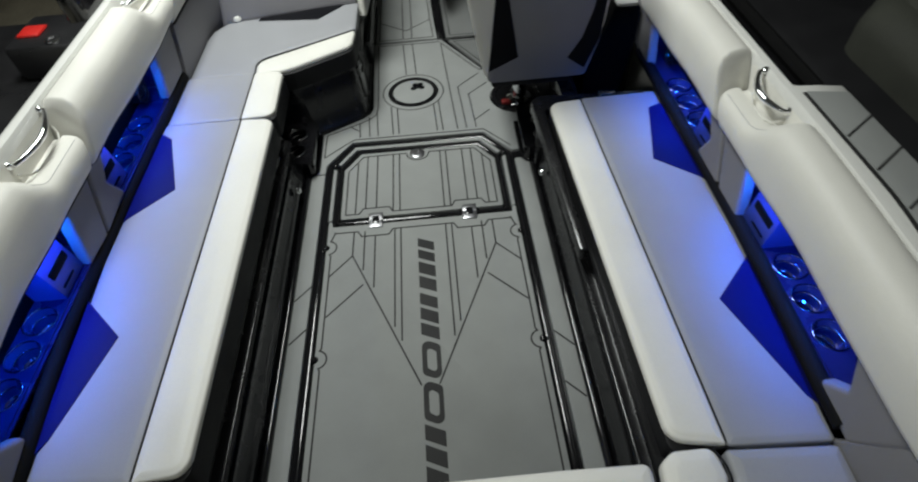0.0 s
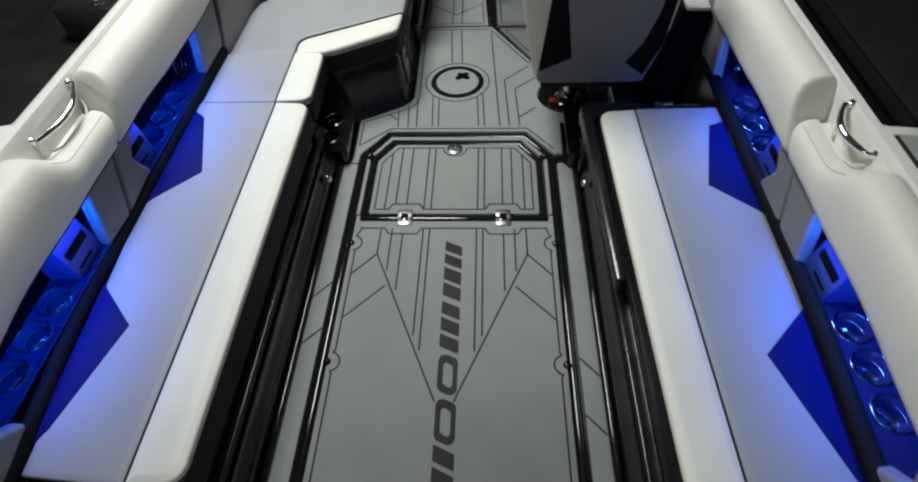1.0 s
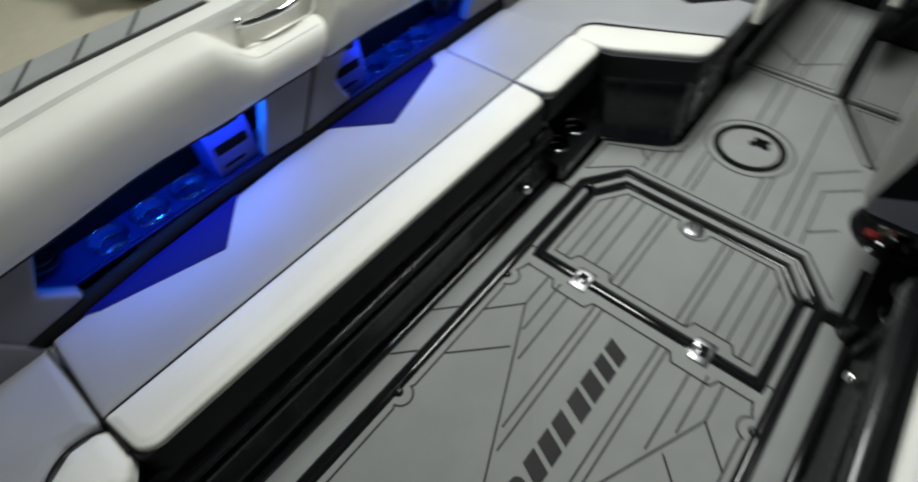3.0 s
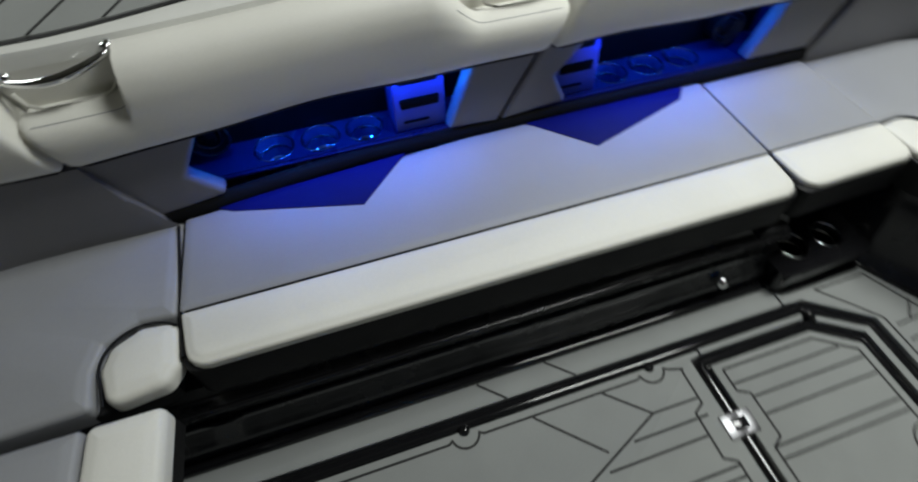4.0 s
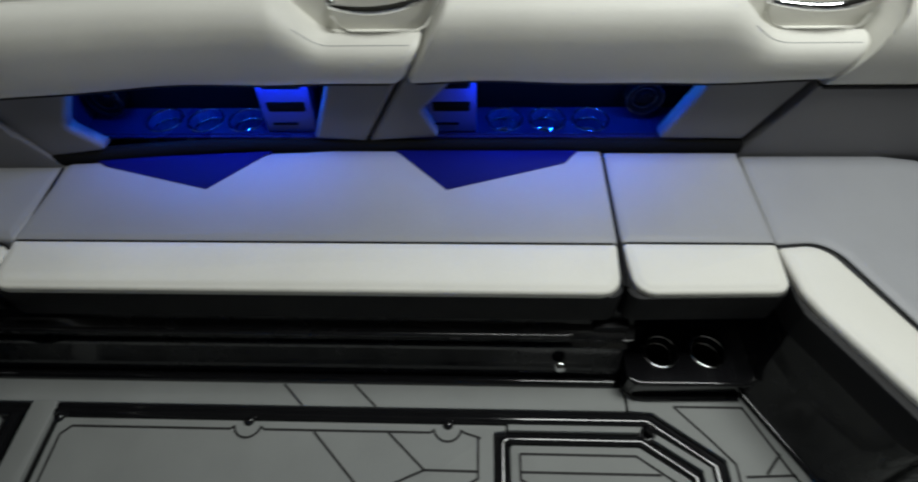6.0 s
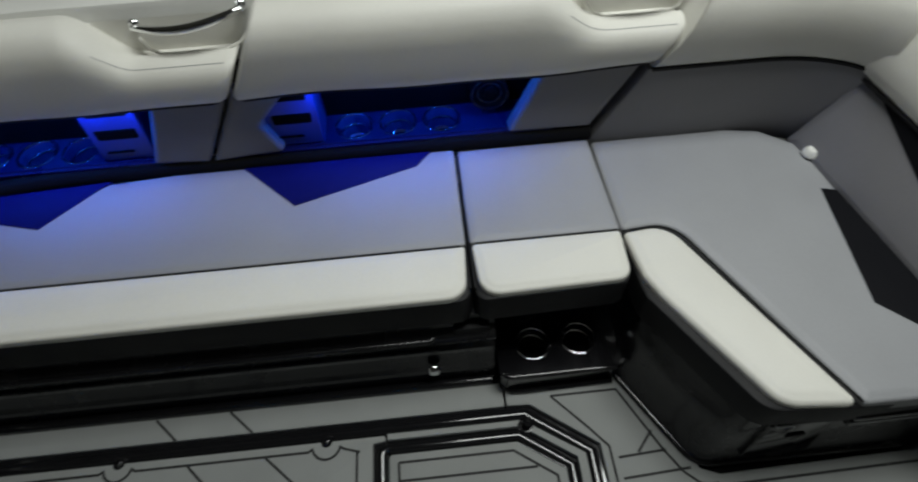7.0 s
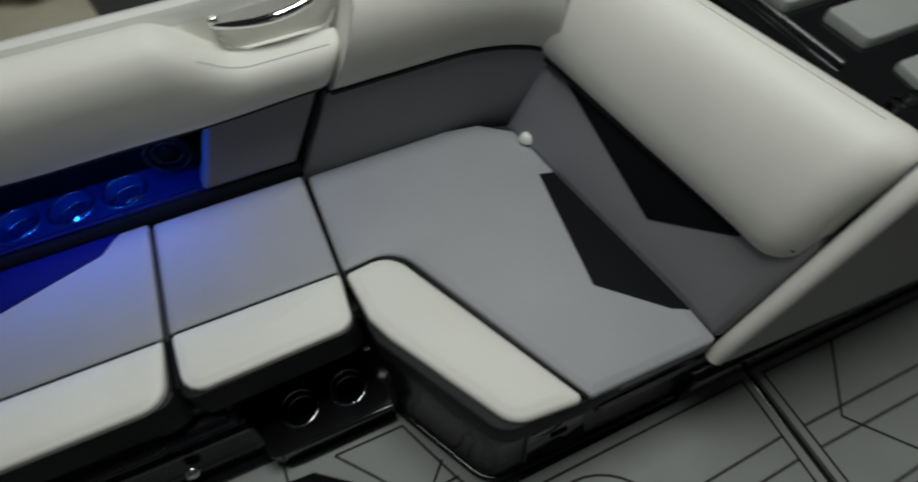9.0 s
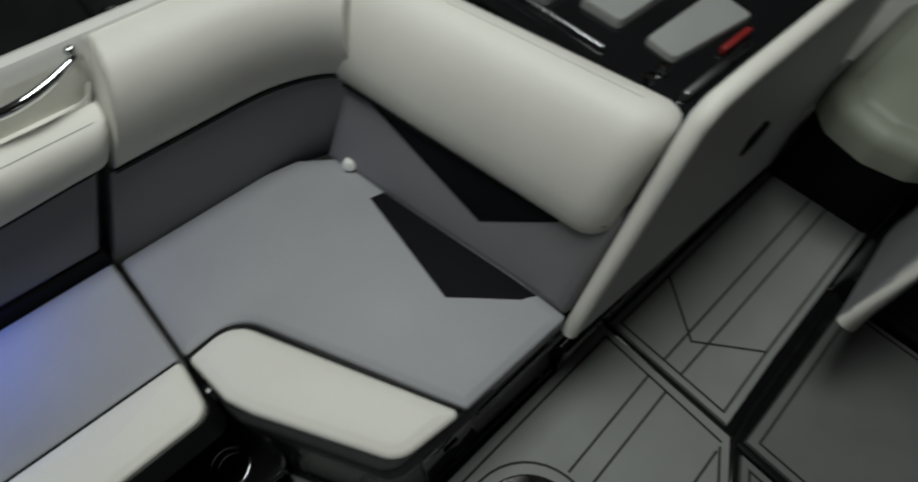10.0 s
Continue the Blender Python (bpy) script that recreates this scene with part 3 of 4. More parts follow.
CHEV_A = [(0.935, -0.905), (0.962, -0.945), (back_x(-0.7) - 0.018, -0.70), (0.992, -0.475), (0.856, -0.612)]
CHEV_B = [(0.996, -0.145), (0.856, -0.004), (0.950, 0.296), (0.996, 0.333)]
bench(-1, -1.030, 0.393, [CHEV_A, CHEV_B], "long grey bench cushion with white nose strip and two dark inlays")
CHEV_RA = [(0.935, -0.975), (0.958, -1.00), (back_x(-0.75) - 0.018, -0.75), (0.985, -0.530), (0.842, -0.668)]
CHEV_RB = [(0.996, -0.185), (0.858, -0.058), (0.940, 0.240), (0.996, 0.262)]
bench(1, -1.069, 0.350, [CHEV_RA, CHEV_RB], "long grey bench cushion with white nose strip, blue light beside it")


def bench_base(s, y0, y1):
    """The glossy black moulded front under a bench, with its ledges."""
    ob = thing("bench_locker", "glossy black moulded bench base with long ledges", "bench base", "bench bases")
    prof = [(0.66, 0.30), (0.575, 0.295), (0.590, 0.270), (0.578, 0.236), (0.556, 0.226), (0.549, 0.214), (0.553, 0.198), (0.572, 0.188),
            (0.568, 0.160), (0.556, 0.150), (0.556, 0.136), (0.566, 0.126), (0.558, 0.070), (0.550, 0.052), (0.546, 0.040), (0.543, 0.020), (0.543, -0.02), (0.66, -0.02)]
    part("moulding", sweep([[(s * x, y, z) for x, z in prof] for y in (y0, y1)]), SATIN, ob)
    part("end_block", box(min(s * 0.560, s * 0.60), max(s * 0.560, s * 0.60), y1 - 0.10, y1 - 0.012, 0.212, 0.250, 0.008), BLACKV, ob)
    pts = [(s * 0.553, y0 + 0.1, 0.168), (s * 0.553, y0 + 0.52, 0.168), (s * 0.553, y0 + 0.55, 0.154), (s * 0.553, y0 + 0.58, 0.154), (s * 0.553, y0 + 0.62, 0.170), (s * 0.553, y1 - 0.14, 0.170)]
    part("trim_line", tube(pts, 0.006, 6), SATIN, ob)
    part("ledge_bead", tube([(s * 0.553, y0, 0.221), (s * 0.553, y1 - 0.16, 0.221), (s * 0.562, y1 - 0.14, 0.218)], 0.008, 10), SATIN, ob)
    part("foot_bead", tube([(s * 0.527, y0, 0.004), (s * 0.527, y1 - 0.01, 0.004)], 0.013, 12), GLOSS, ob)
    part("knob", lathe([(0.0, 0.012), (0.012, 0.012), (0.017, 0.006), (0.018, 0.0)], 16, (0, 0, 0)), CHROME, ob, "small chrome knob").matrix_local = \
        Matrix.Translation((s * 0.542, y1 - 0.158, 0.075)) @ Matrix.Rotation(-s * math.pi / 2, 4, "Y")
    return ob


bench_base(-1, -1.6, 0.447)
bench_base(1, -1.6, 0.420)


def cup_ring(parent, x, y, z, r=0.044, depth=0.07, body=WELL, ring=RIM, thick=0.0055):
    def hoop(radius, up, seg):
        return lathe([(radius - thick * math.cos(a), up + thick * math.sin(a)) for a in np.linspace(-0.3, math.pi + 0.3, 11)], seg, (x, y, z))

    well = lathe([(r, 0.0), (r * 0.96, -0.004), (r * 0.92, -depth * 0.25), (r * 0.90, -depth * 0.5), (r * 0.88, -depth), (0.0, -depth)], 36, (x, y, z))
    for v in well.verts:  # shallow flutes down the wall, added to multiply the glints
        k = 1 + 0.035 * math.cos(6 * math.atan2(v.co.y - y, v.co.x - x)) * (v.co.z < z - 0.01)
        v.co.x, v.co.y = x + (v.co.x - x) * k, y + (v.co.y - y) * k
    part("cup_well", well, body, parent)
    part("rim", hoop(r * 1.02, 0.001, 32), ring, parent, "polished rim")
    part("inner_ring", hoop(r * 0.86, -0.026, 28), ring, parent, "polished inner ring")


def cup_step(s, y0, y1, cups):
    ob = thing("cup_holder_step", "glossy black step with two chrome cup rings at floor level", "cup holder", "floor cup holders")
    out = rounded(ccw(mirrored([(0.490, y0), (0.72, y0), (0.72, y1), (0.498, y1)], s)), 0.025)
    holes = [[(s * x + 0.0445 * math.cos(a), y + 0.0445 * math.sin(a)) for a in np.linspace(0, 2 * math.pi, 24, endpoint=False)] for x, y in cups]
    part("step", holed(out, holes, 0.012, lambda u, v, w: (u, v, 0.072 + w)), GLOSS, ob)
    out2 = offset(out, 0.002)
    part("riser", sweep([[(x, y, -0.016) for x, y in out2], [(x, y, 0.074) for x, y in out2]], cap=False), GLOSS, ob)
    part("foot_bead", tube([(s * 0.530, y0 + 0.004, 0.006), (s * 0.505, y0 + 0.008, 0.005), (s * 0.489, y0 + 0.03, 0.004), (s * 0.487, y0 + 0.06, 0.003), (s * 0.492, y1 - 0.02, 0.003)], 0.009, 8), GLOSS, ob)
    part("edge_bead", tube([(s * 0.508, y0 + 0.008, 0.077), (s * 0.498, y0 + 0.03, 0.077), (s * 0.499, y1 - 0.02, 0.077)], 0.008, 10), GLOSS, ob)
    for x, y in cups:
        cup_ring(ob, s * x, y, 0.085, 0.043, 0.06, body=GLOSS, ring=CHROME, thick=0.003)
    part("back_wall", box(min(s * 0.655, s * 0.72), max(s * 0.655, s * 0.72), y0, y1, 0.07, 0.30, 0.006), GLOSS, ob)
    return ob


cup_step(-1, 0.455, 0.775, [(0.581, 0.551), (0.583, 0.672)])
cup_step(1, 0.428, 0.75, [(0.592, 0.52), (0.600, 0.63)])

# second cushion on the port side
Z = 0.397
c2 = thing("bench_cushion", "short grey seat cushion with white nose strip beside the lounge seat", "bench cushion", "bench cushions")
part("base_board", prism(rounded([(-0.998, 0.402), (-0.562, 0.402), (-0.572, 0.750), (-0.998, 0.746)], 0.03), 0.285, Z - 0.020, 0.004), BLACKV, c2, "black vinyl front")
part("nose_strip", pillow(ccw([(-0.7025, 0.406), (-0.566, 0.415), (-0.574, 0.746), (-0.7025, 0.752)]), Z - 0.022, Z - 0.002, 0.009, 0.005, corner=[0.01, 0.045, 0.035, 0.01]), WHITE, c2, "white vinyl nose strip")
part("seat", pillow([(-1.0, 0.402), (-0.7045, 0.404), (-0.7045, 0.752), (-1.0, 0.745)], Z - 0.05, Z - 0.003, 0.006, 0.003, corner=0.008), GREY, c2, "grey vinyl seat")
part("end_piping", tube([(-0.590, 0.404, Z - 0.014), (-0.985, 0.401, Z - 0.008)], 0.0036, 6), BLACKV, c2, "black end piping")
part("piping", tube([(-0.703, 0.415, Z - 0.004), (-0.703, 0.745, Z - 0.004)], 0.0024, 6), BLACKV, c2)

# ---------------------------------------------------------------- lounge seat
lounge = thing("lounge_cushion", "grey lounge seat cushion with white nose strip and dark inlay", "lounge seat")
ZL = 0.380
nose = [(-0.706, 0.762), (-0.585, 0.776), (-0.530, 0.800), (-0.276, 0.950), (-0.264, 1.096), (-0.718, 0.868)]
nose_r = [0.012, 0.03, 0.03, 0.065, 0.012, 0.080]
bend = [(-0.718 + 0.098 * (1 - math.cos(a)) + 0.004, 0.830 + 0.085 * math.sin(a)) for a in np.linspace(0, 1.0, 9)]
seam = [(-0.708, 0.762)] + bend + [(-0.45, 1.004), (-0.268, 1.098)]
board = [(-0.575, 0.768), (-0.540, 0.774), (-0.272, 0.926), (-0.262, 1.10), (-0.268, 1.40), (-0.75, 1.31), (-0.85, 1.30), (-0.98, 1.20), (-0.998, 1.12), (-0.998, 0.757)]
part("base_board", prism(rounded(board, [0.02, 0.02, 0.06] + [0.01] * 7), 0.275, ZL - 0.020, 0.006), BLACKV, lounge, "black vinyl front")
part("nose_strip", pillow(nose, ZL - 0.022, ZL, 0.014, 0.004, corner=nose_r, cseg=8), WHITE, lounge, "white vinyl nose strip")
seat = [(-0.712, 0.760)] + [(x - 0.003, y + 0.005) for x, y in bend] + [(-0.264, 1.102), (-0.262, 1.385), (-0.40, 1.372), (-0.775, 1.306),
        (-0.86, 1.296), (-0.935, 1.278), (-0.992, 1.205), (-1.007, 1.12), (-1.007, 0.757)]
part("seat", pillow(ccw(seat), ZL - 0.05, ZL - 0.002, 0.009, 0.004, corner=0.012), GREY, lounge, "grey vinyl seat")
part("piping", tube([(x, y, ZL - 0.002) for x, y in seam], 0.0028, 6), BLACKV, lounge)
part("inlay", prism(ccw([(-0.775, 1.266), (-0.463, 1.226), (-0.352, 1.340), (-0.338, 1.372), (-0.40, 1.364), (-0.766, 1.302)]), ZL - 0.01, ZL + 0.0036, 0.002), CHARCOAL, lounge, "dark charcoal inlay")
lbase = thing("lounge_locker", "glossy black moulded lounge base with a recessed locker face", "seat base")
foot = [(-0.525, 0.765), (-0.500, 0.768), (-0.262, 0.900), (-0.260, 1.10), (-0.260, 1.42), (-0.70, 1.42), (-0.70, 0.765)]
topf = [(-0.575, 0.785), (-0.548, 0.790), (-0.292, 0.936), (-0.288, 1.10), (-0.288, 1.42), (-0.70, 1.42), (-0.70, 0.785)]
turn = [0.07 if y in (0.900, 0.936) else 0.012 for x, y in ccw(foot)]
turn2 = [0.07 if y in (0.900, 0.936) else 0.012 for x, y in ccw(topf)]
bm = bmesh.new()
fo, to = rounded(ccw(foot), turn, 6), rounded(ccw(topf), turn2, 6)
mix = lambda a, b, f: [(p[0] + (q[0] - p[0]) * f, p[1] + (q[1] - p[1]) * f) for p, q in zip(a, b)]
rings(bm, [[(x, y, z) for x, y in mix(fo, to, f)] for z, f in ((-0.016, 0), (0.012, 0.02), (0.02, 0.18), (0.15, 0.55), (0.235, 0.85), (0.25, 1.0), (0.29, 1.0))])
part("moulding", bm, SATIN, lbase)
part("foot_bead", tube([(x, y, 0.003) for x, y in fo], 0.009, 10, closed=True), GLOSS, lbase)
part("locker_face", prism(rounded([(0.985, 0.055), (1.145, 0.060), (1.125, 0.235), (0.992, 0.235)], 0.010), 0, 0.012, 0.003, at=lambda u, v, w: (-0.270 - 0.09 * (v - 0.06) + w, u, v)), GLOSS, lbase)
part("catch", box(-0.278, -0.264, 1.045, 1.085, 0.165, 0.185, 0.003), SOCKET, lbase, "small dark catch")
part("trim_line", tube([(-0.272, 0.995, 0.243), (-0.272, 1.03, 0.243)], 0.004, 6), STEEL, lbase)
for z0, z1 in ((0.240, 0.262), (0.268, 0.288)):
    part("side_ledge", box(-0.290, -0.258, 1.135, 1.415, z0, z1, 0.005), SATIN, lbase)
part("seat_box", box(-1.0, -0.725, 0.40, 1.40, -0.016, 0.272, 0.004), BLACKV, lbase)


def lounge_back(x, z, w=0.0):
    """The leaning plane of the lounge backrest, w metres in front of it."""
    return (x, 1.435 + 0.17 * (x + 0.27) + 0.42 * (z - 0.48) - w * 0.92, z + w * 0.38)


lback = thing("lounge_bolster", "lounge backrest with white pillow, graphite panel and black inlay", "backrest")
low = [(-0.965, 0.36), (-0.272, 0.36), (-0.280, 0.600), (-0.300, 0.66), (-0.945, 0.60)]
part("lower_panel", pillow(ccw(low), -0.05, 0.0, 0.015, 0.004, at=lambda u, v, w: lounge_back(u, v, w), corner=0.01), GRAPHITE, lback, "graphite vinyl lower panel")
part("inlay", prism(ccw([(-0.862, 0.556), (-0.522, 0.452), (-0.375, 0.545), (-0.375, 0.60), (-0.85, 0.60)]), 0.0, 0.0065, 0.002, at=lambda u, v, w: lounge_back(u, v, w)), CHARCOAL, lback, "black inlay")
head = [(0.600, -0.060), (0.576, -0.040), (0.570, -0.015), (0.572, 0.006), (0.580, 0.022), (0.598, 0.035), (0.630, 0.044), (0.670, 0.049), (0.710, 0.048), (0.745, 0.042),
        (0.772, 0.030), (0.790, 0.013), (0.799, -0.008), (0.802, -0.030), (0.800, -0.060)]
secs = []
for u in [-0.945, -0.93, -0.80, -0.65, -0.5, -0.40] + [-0.29 - 0.055 * (1 - math.sin(a)) for a in np.linspace(0, math.pi / 2, 9)]:
    f = math.sqrt(max(0.0, 1 - (1 - min(1.0, (-0.29 - u) / 0.055)) ** 2))
    sink = 1 + 0.20 * (u + 0.945) / 0.655
    secs.append([lounge_back(u, 0.686 + (v - 0.686) * (0.72 + 0.28 * f) * (sink if v < 0.686 else 1), -0.02 + (w + 0.02) * (0.35 + 0.65 * f)) for v, w in head])
part("pillow", sweep(secs), WHITE, lback, "white vinyl headrest pillow")
part("piping", tube([lounge_back(x, z, 0.012) for x, z in ((-0.935, 0.566), (-0.60, 0.562), (-0.340, 0.560), (-0.298, 0.592))], 0.005, 6), BLACKV, lback)
part("piping", tube([lounge_back(x, 0.801, -0.012) for x in (-0.93, -0.6, -0.36)], 0.002, 6), WHITE, lback)
button = thing("seat_button", "small round white snap button at the seat corner", "button")
part("cap", lathe([(0.0, 0.024), (0.011, 0.023), (0.018, 0.016), (0.020, 0.006), (0.014, 0.0)], 20, (-0.884, 1.290, ZL + 0.001)), GEL, button)
part("shank", lathe([(0.007, 0.012), (0.007, -0.01)], 12, (-0.884, 1.290, ZL)), STEEL, button)

# ---------------------------------------------------------------- aft corner and stern seat
def aft_seat(s):
    ob = thing("corner_cushion", "grey wraparound corner seat cushion with a rounded white nose", "corner seat", "corner seats")
    d = 0.0 if s < 0 else -0.030
    front = [(0.960, -1.018), (0.700, -1.040)] if s < 0 else [(0.976, -1.092), (0.708, -1.078)]
    o = front + [(x, y + d) for x, y in ((0.707, -1.112), (0.676, -1.176), (0.622, -1.194), (0.545, -1.192), (0.53, -1.70), (0.955, -1.70))]
    part("seat", pillow(ccw(mirrored(o, s)), 0.33, 0.39, 0.014, 0.004, corner=0.012), GREY, ob, "grey vinyl seat")
    n = [(0.690, -1.037), (0.699, -1.110), (0.669, -1.168), (0.620, -1.186), (0.543, -1.170), (0.556, -1.062), (0.590, -1.038)]
    part("nose", pillow(ccw(mirrored([(x, y + d) for x, y in n], s)), 0.345, 0.387, 0.018, 0.004, corner=0.03, cseg=6), WHITE, ob, "white vinyl nose")
    arc = [(0.625 + 0.076 * math.cos(a), -1.100 - 0.084 * math.sin(a)) for a in np.linspace(-0.75, 1.75, 14)] + [(0.545, -1.173)]
    part("piping", tube([(s * x, y + d, 0.384) for x, y in arc], 0.003, 6), BLACKV, ob)
    part("base_board", prism(ccw(mirrored([(0.955, -1.045 + 2 * d), (0.575, -1.062 + d), (0.545, -1.19), (0.55, -1.7), (0.95, -1.7)], s)), 0.285, 0.355, 0.005), BLACKV, ob, "black vinyl front")
    part("plinth", box(min(s * 0.53, s * 0.95), max(s * 0.53, s * 0.95), -1.7, -1.30, -0.016, 0.29, 0.01), GLOSS, ob)


aft_seat(-1)
aft_seat(1)
stern = thing("stern_cushion", "grey stern bench cushion with a curved white nose strip", "stern seat")
fr = [(-0.515, -1.060), (-0.33, -1.072), (0.0, -1.086), (0.33, -1.086), (0.530, -1.090)]
bk = [(x * 1.0, y - 0.140) for x, y in fr]
part("nose_strip", pillow(ccw(fr + bk[::-1]), 0.345, 0.390, 0.02, 0.004, corner=0.02), WHITE, stern, "white vinyl nose strip")
bk2 = [(x, y - 0.005) for x, y in bk]
part("seat", pillow(ccw(bk2 + [(0.515, -1.70), (-0.515, -1.70)]), 0.34, 0.388, 0.014, 0.004, corner=0.01), GREY, stern, "grey vinyl seat")
part("base_board", prism(ccw([(x * 0.985, y - 0.006) for x, y in fr] + [(0.50, -1.7), (-0.50, -1.7)]), 0.285, 0.36, 0.005), BLACKV, stern, "black vinyl front")
part("plinth", box(-0.53, 0.53, -1.7, -1.36, -0.016, 0.29, 0.01), GLOSS, stern)


# ---------------------------------------------------------------- side panels, pockets and bolsters
def side_at(s):
    """Maps (along, up, depth) onto the side panel."""
    return lambda u, v, w: (s * (back_x(u, s) + 0.06 * (v - 0.52) + 0.03 - w), u, v)


LED_WATTS = {-1: 1.4, 1: 1.2}
POCKETS = {
    -1: ([(-1.052, 0.418), (-0.222, 0.424), (-0.107, 0.624), (-1.168, 0.624)],
         [(-0.964, 0.508), (-0.900, 0.618), (-0.287, 0.618), (-0.358, 0.434), (-0.890, 0.430)],
         [(-0.214, 0.424), (0.747, 0.430), (0.858, 0.624), (-0.098, 0.624)],
         [(-0.066, 0.522), (0.026, 0.618), (0.618, 0.618), (0.532, 0.434), (-0.024, 0.437)]),
}
POCKETS[1] = tuple([(y - 0.045, z) for y, z in poly] for poly in POCKETS[-1])
CUPS_A, CUPS_B = (-0.784, -0.669, -0.556), (0.142, 0.256, 0.370)


def pocket(s, hole, cups, charger, speaker, dy, dz=0.0):
    """A lit storage pocket: tray with cup wells, charger tower, speaker and a hidden blue light."""
    y0, y1 = min(p[0] for p in hole) - 0.03, max(p[0] for p in hole) + 0.03
    zf = 0.436
    ob = thing("storage_pocket", "dark storage pocket lit by blue light with cup wells", "storage pocket", "storage pockets")
    xa, xb = 1.012, 1.132
    cy_ = [y + dy for y in cups]
    cxp = 1.081 if s < 0 else 1.084
    out = [(s * xa, y0), (s * xb, y0), (s * xb, y1), (s * xa, y1)]
    holes = [[(s * cxp + 0.0475 * math.cos(a), y + 0.0475 * math.sin(a)) for a in np.linspace(0, 2 * math.pi, 24, endpoint=False)] for y in cy_]
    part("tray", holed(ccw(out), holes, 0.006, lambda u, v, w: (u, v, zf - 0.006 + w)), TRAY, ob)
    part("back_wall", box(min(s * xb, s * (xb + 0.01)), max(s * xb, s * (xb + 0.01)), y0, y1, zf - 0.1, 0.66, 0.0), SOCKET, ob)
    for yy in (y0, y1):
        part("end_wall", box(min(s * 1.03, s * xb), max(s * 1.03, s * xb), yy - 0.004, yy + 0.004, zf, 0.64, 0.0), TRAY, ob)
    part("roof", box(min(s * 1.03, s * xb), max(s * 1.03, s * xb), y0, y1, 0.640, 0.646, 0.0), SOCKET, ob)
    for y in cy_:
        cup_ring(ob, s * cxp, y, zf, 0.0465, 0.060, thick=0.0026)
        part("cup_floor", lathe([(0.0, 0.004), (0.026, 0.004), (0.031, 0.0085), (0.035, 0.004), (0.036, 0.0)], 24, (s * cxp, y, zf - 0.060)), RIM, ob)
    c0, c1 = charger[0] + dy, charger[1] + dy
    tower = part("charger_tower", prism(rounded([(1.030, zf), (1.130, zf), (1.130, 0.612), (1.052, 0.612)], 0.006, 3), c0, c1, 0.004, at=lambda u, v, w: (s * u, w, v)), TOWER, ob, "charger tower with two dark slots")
    for z in (0.512, 0.575):
        xs = 1.030 + 0.022 * (z - zf) / 0.176
        part("slot", box(min(s * (xs - 0.002), s * 1.07), max(s * (xs - 0.002), s * 1.07), c0 + 0.014, c1 - 0.014, z - 0.016, z + 0.016, 0.005), SOCKET, tower)
    part("lettering", box(min(s * 1.0305, s * 1.04), max(s * 1.0305, s * 1.04), c0 + 0.02, c1 - 0.045, 0.462, 0.467, 0.0), SOCKET, tower, "small dark unreadable line")
    ys = speaker + dy
    for rad, xs in ((0.046, 1.076), (0.030, 1.082)):
        part("speaker_ring", tube([(s * xs, ys + rad * math.cos(a), 0.505 + rad * math.sin(a)) for a in np.linspace(0, 2 * math.pi, 24, endpoint=False)], 0.0025, 8, closed=True), GLOSS, ob, "glossy black speaker ring")
    part("speaker_cone", lathe([(0.0, 0.010), (0.016, 0.008), (0.020, 0.0), (0.043, 0.010), (0.046, -0.03)], 20), SOCKET, ob).matrix_local = \
        Matrix.Translation((s * 1.088, ys, 0.505)) @ Matrix.Rotation(-s * math.pi / 2, 4, "Y")
    strip = part("led_strip", box(min(s * 1.016, s * 1.030), max(s * 1.016, s * 1.030), y0 + 0.06, y1 - 0.06, 0.618, 0.622, 0.0), SOCKET, ob, "strip of blue light diodes")
    ya, yb = (y0 + 0.16, y1 - 0.10) if charger[0] < -0.3 else (y0 + 0.08, y1 - (0.16 if s < 0 else 0.23))
    for yd in np.linspace(ya, yb, 6):
        lamp = area_lamp("pocket_led_light", look((s * 1.021, yd, 0.614 + dz), (s * 1.080, yd, 0.43 + dz)), 0.014, 0.007, LED_WATTS[s] / 6, (0.003, 0.06, 1.0))
        lamp.data.spread = radians(165)
        part("diode", box(min(s * 1.017, s * 1.025), max(s * 1.017, s * 1.025), yd - 0.006, yd + 0.006, 0.615, 0.618, 0.0), LED, strip, "glowing blue diode")
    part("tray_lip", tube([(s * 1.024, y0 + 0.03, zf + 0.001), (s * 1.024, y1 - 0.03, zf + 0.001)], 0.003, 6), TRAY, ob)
    ob.location.z = dz
    return ob


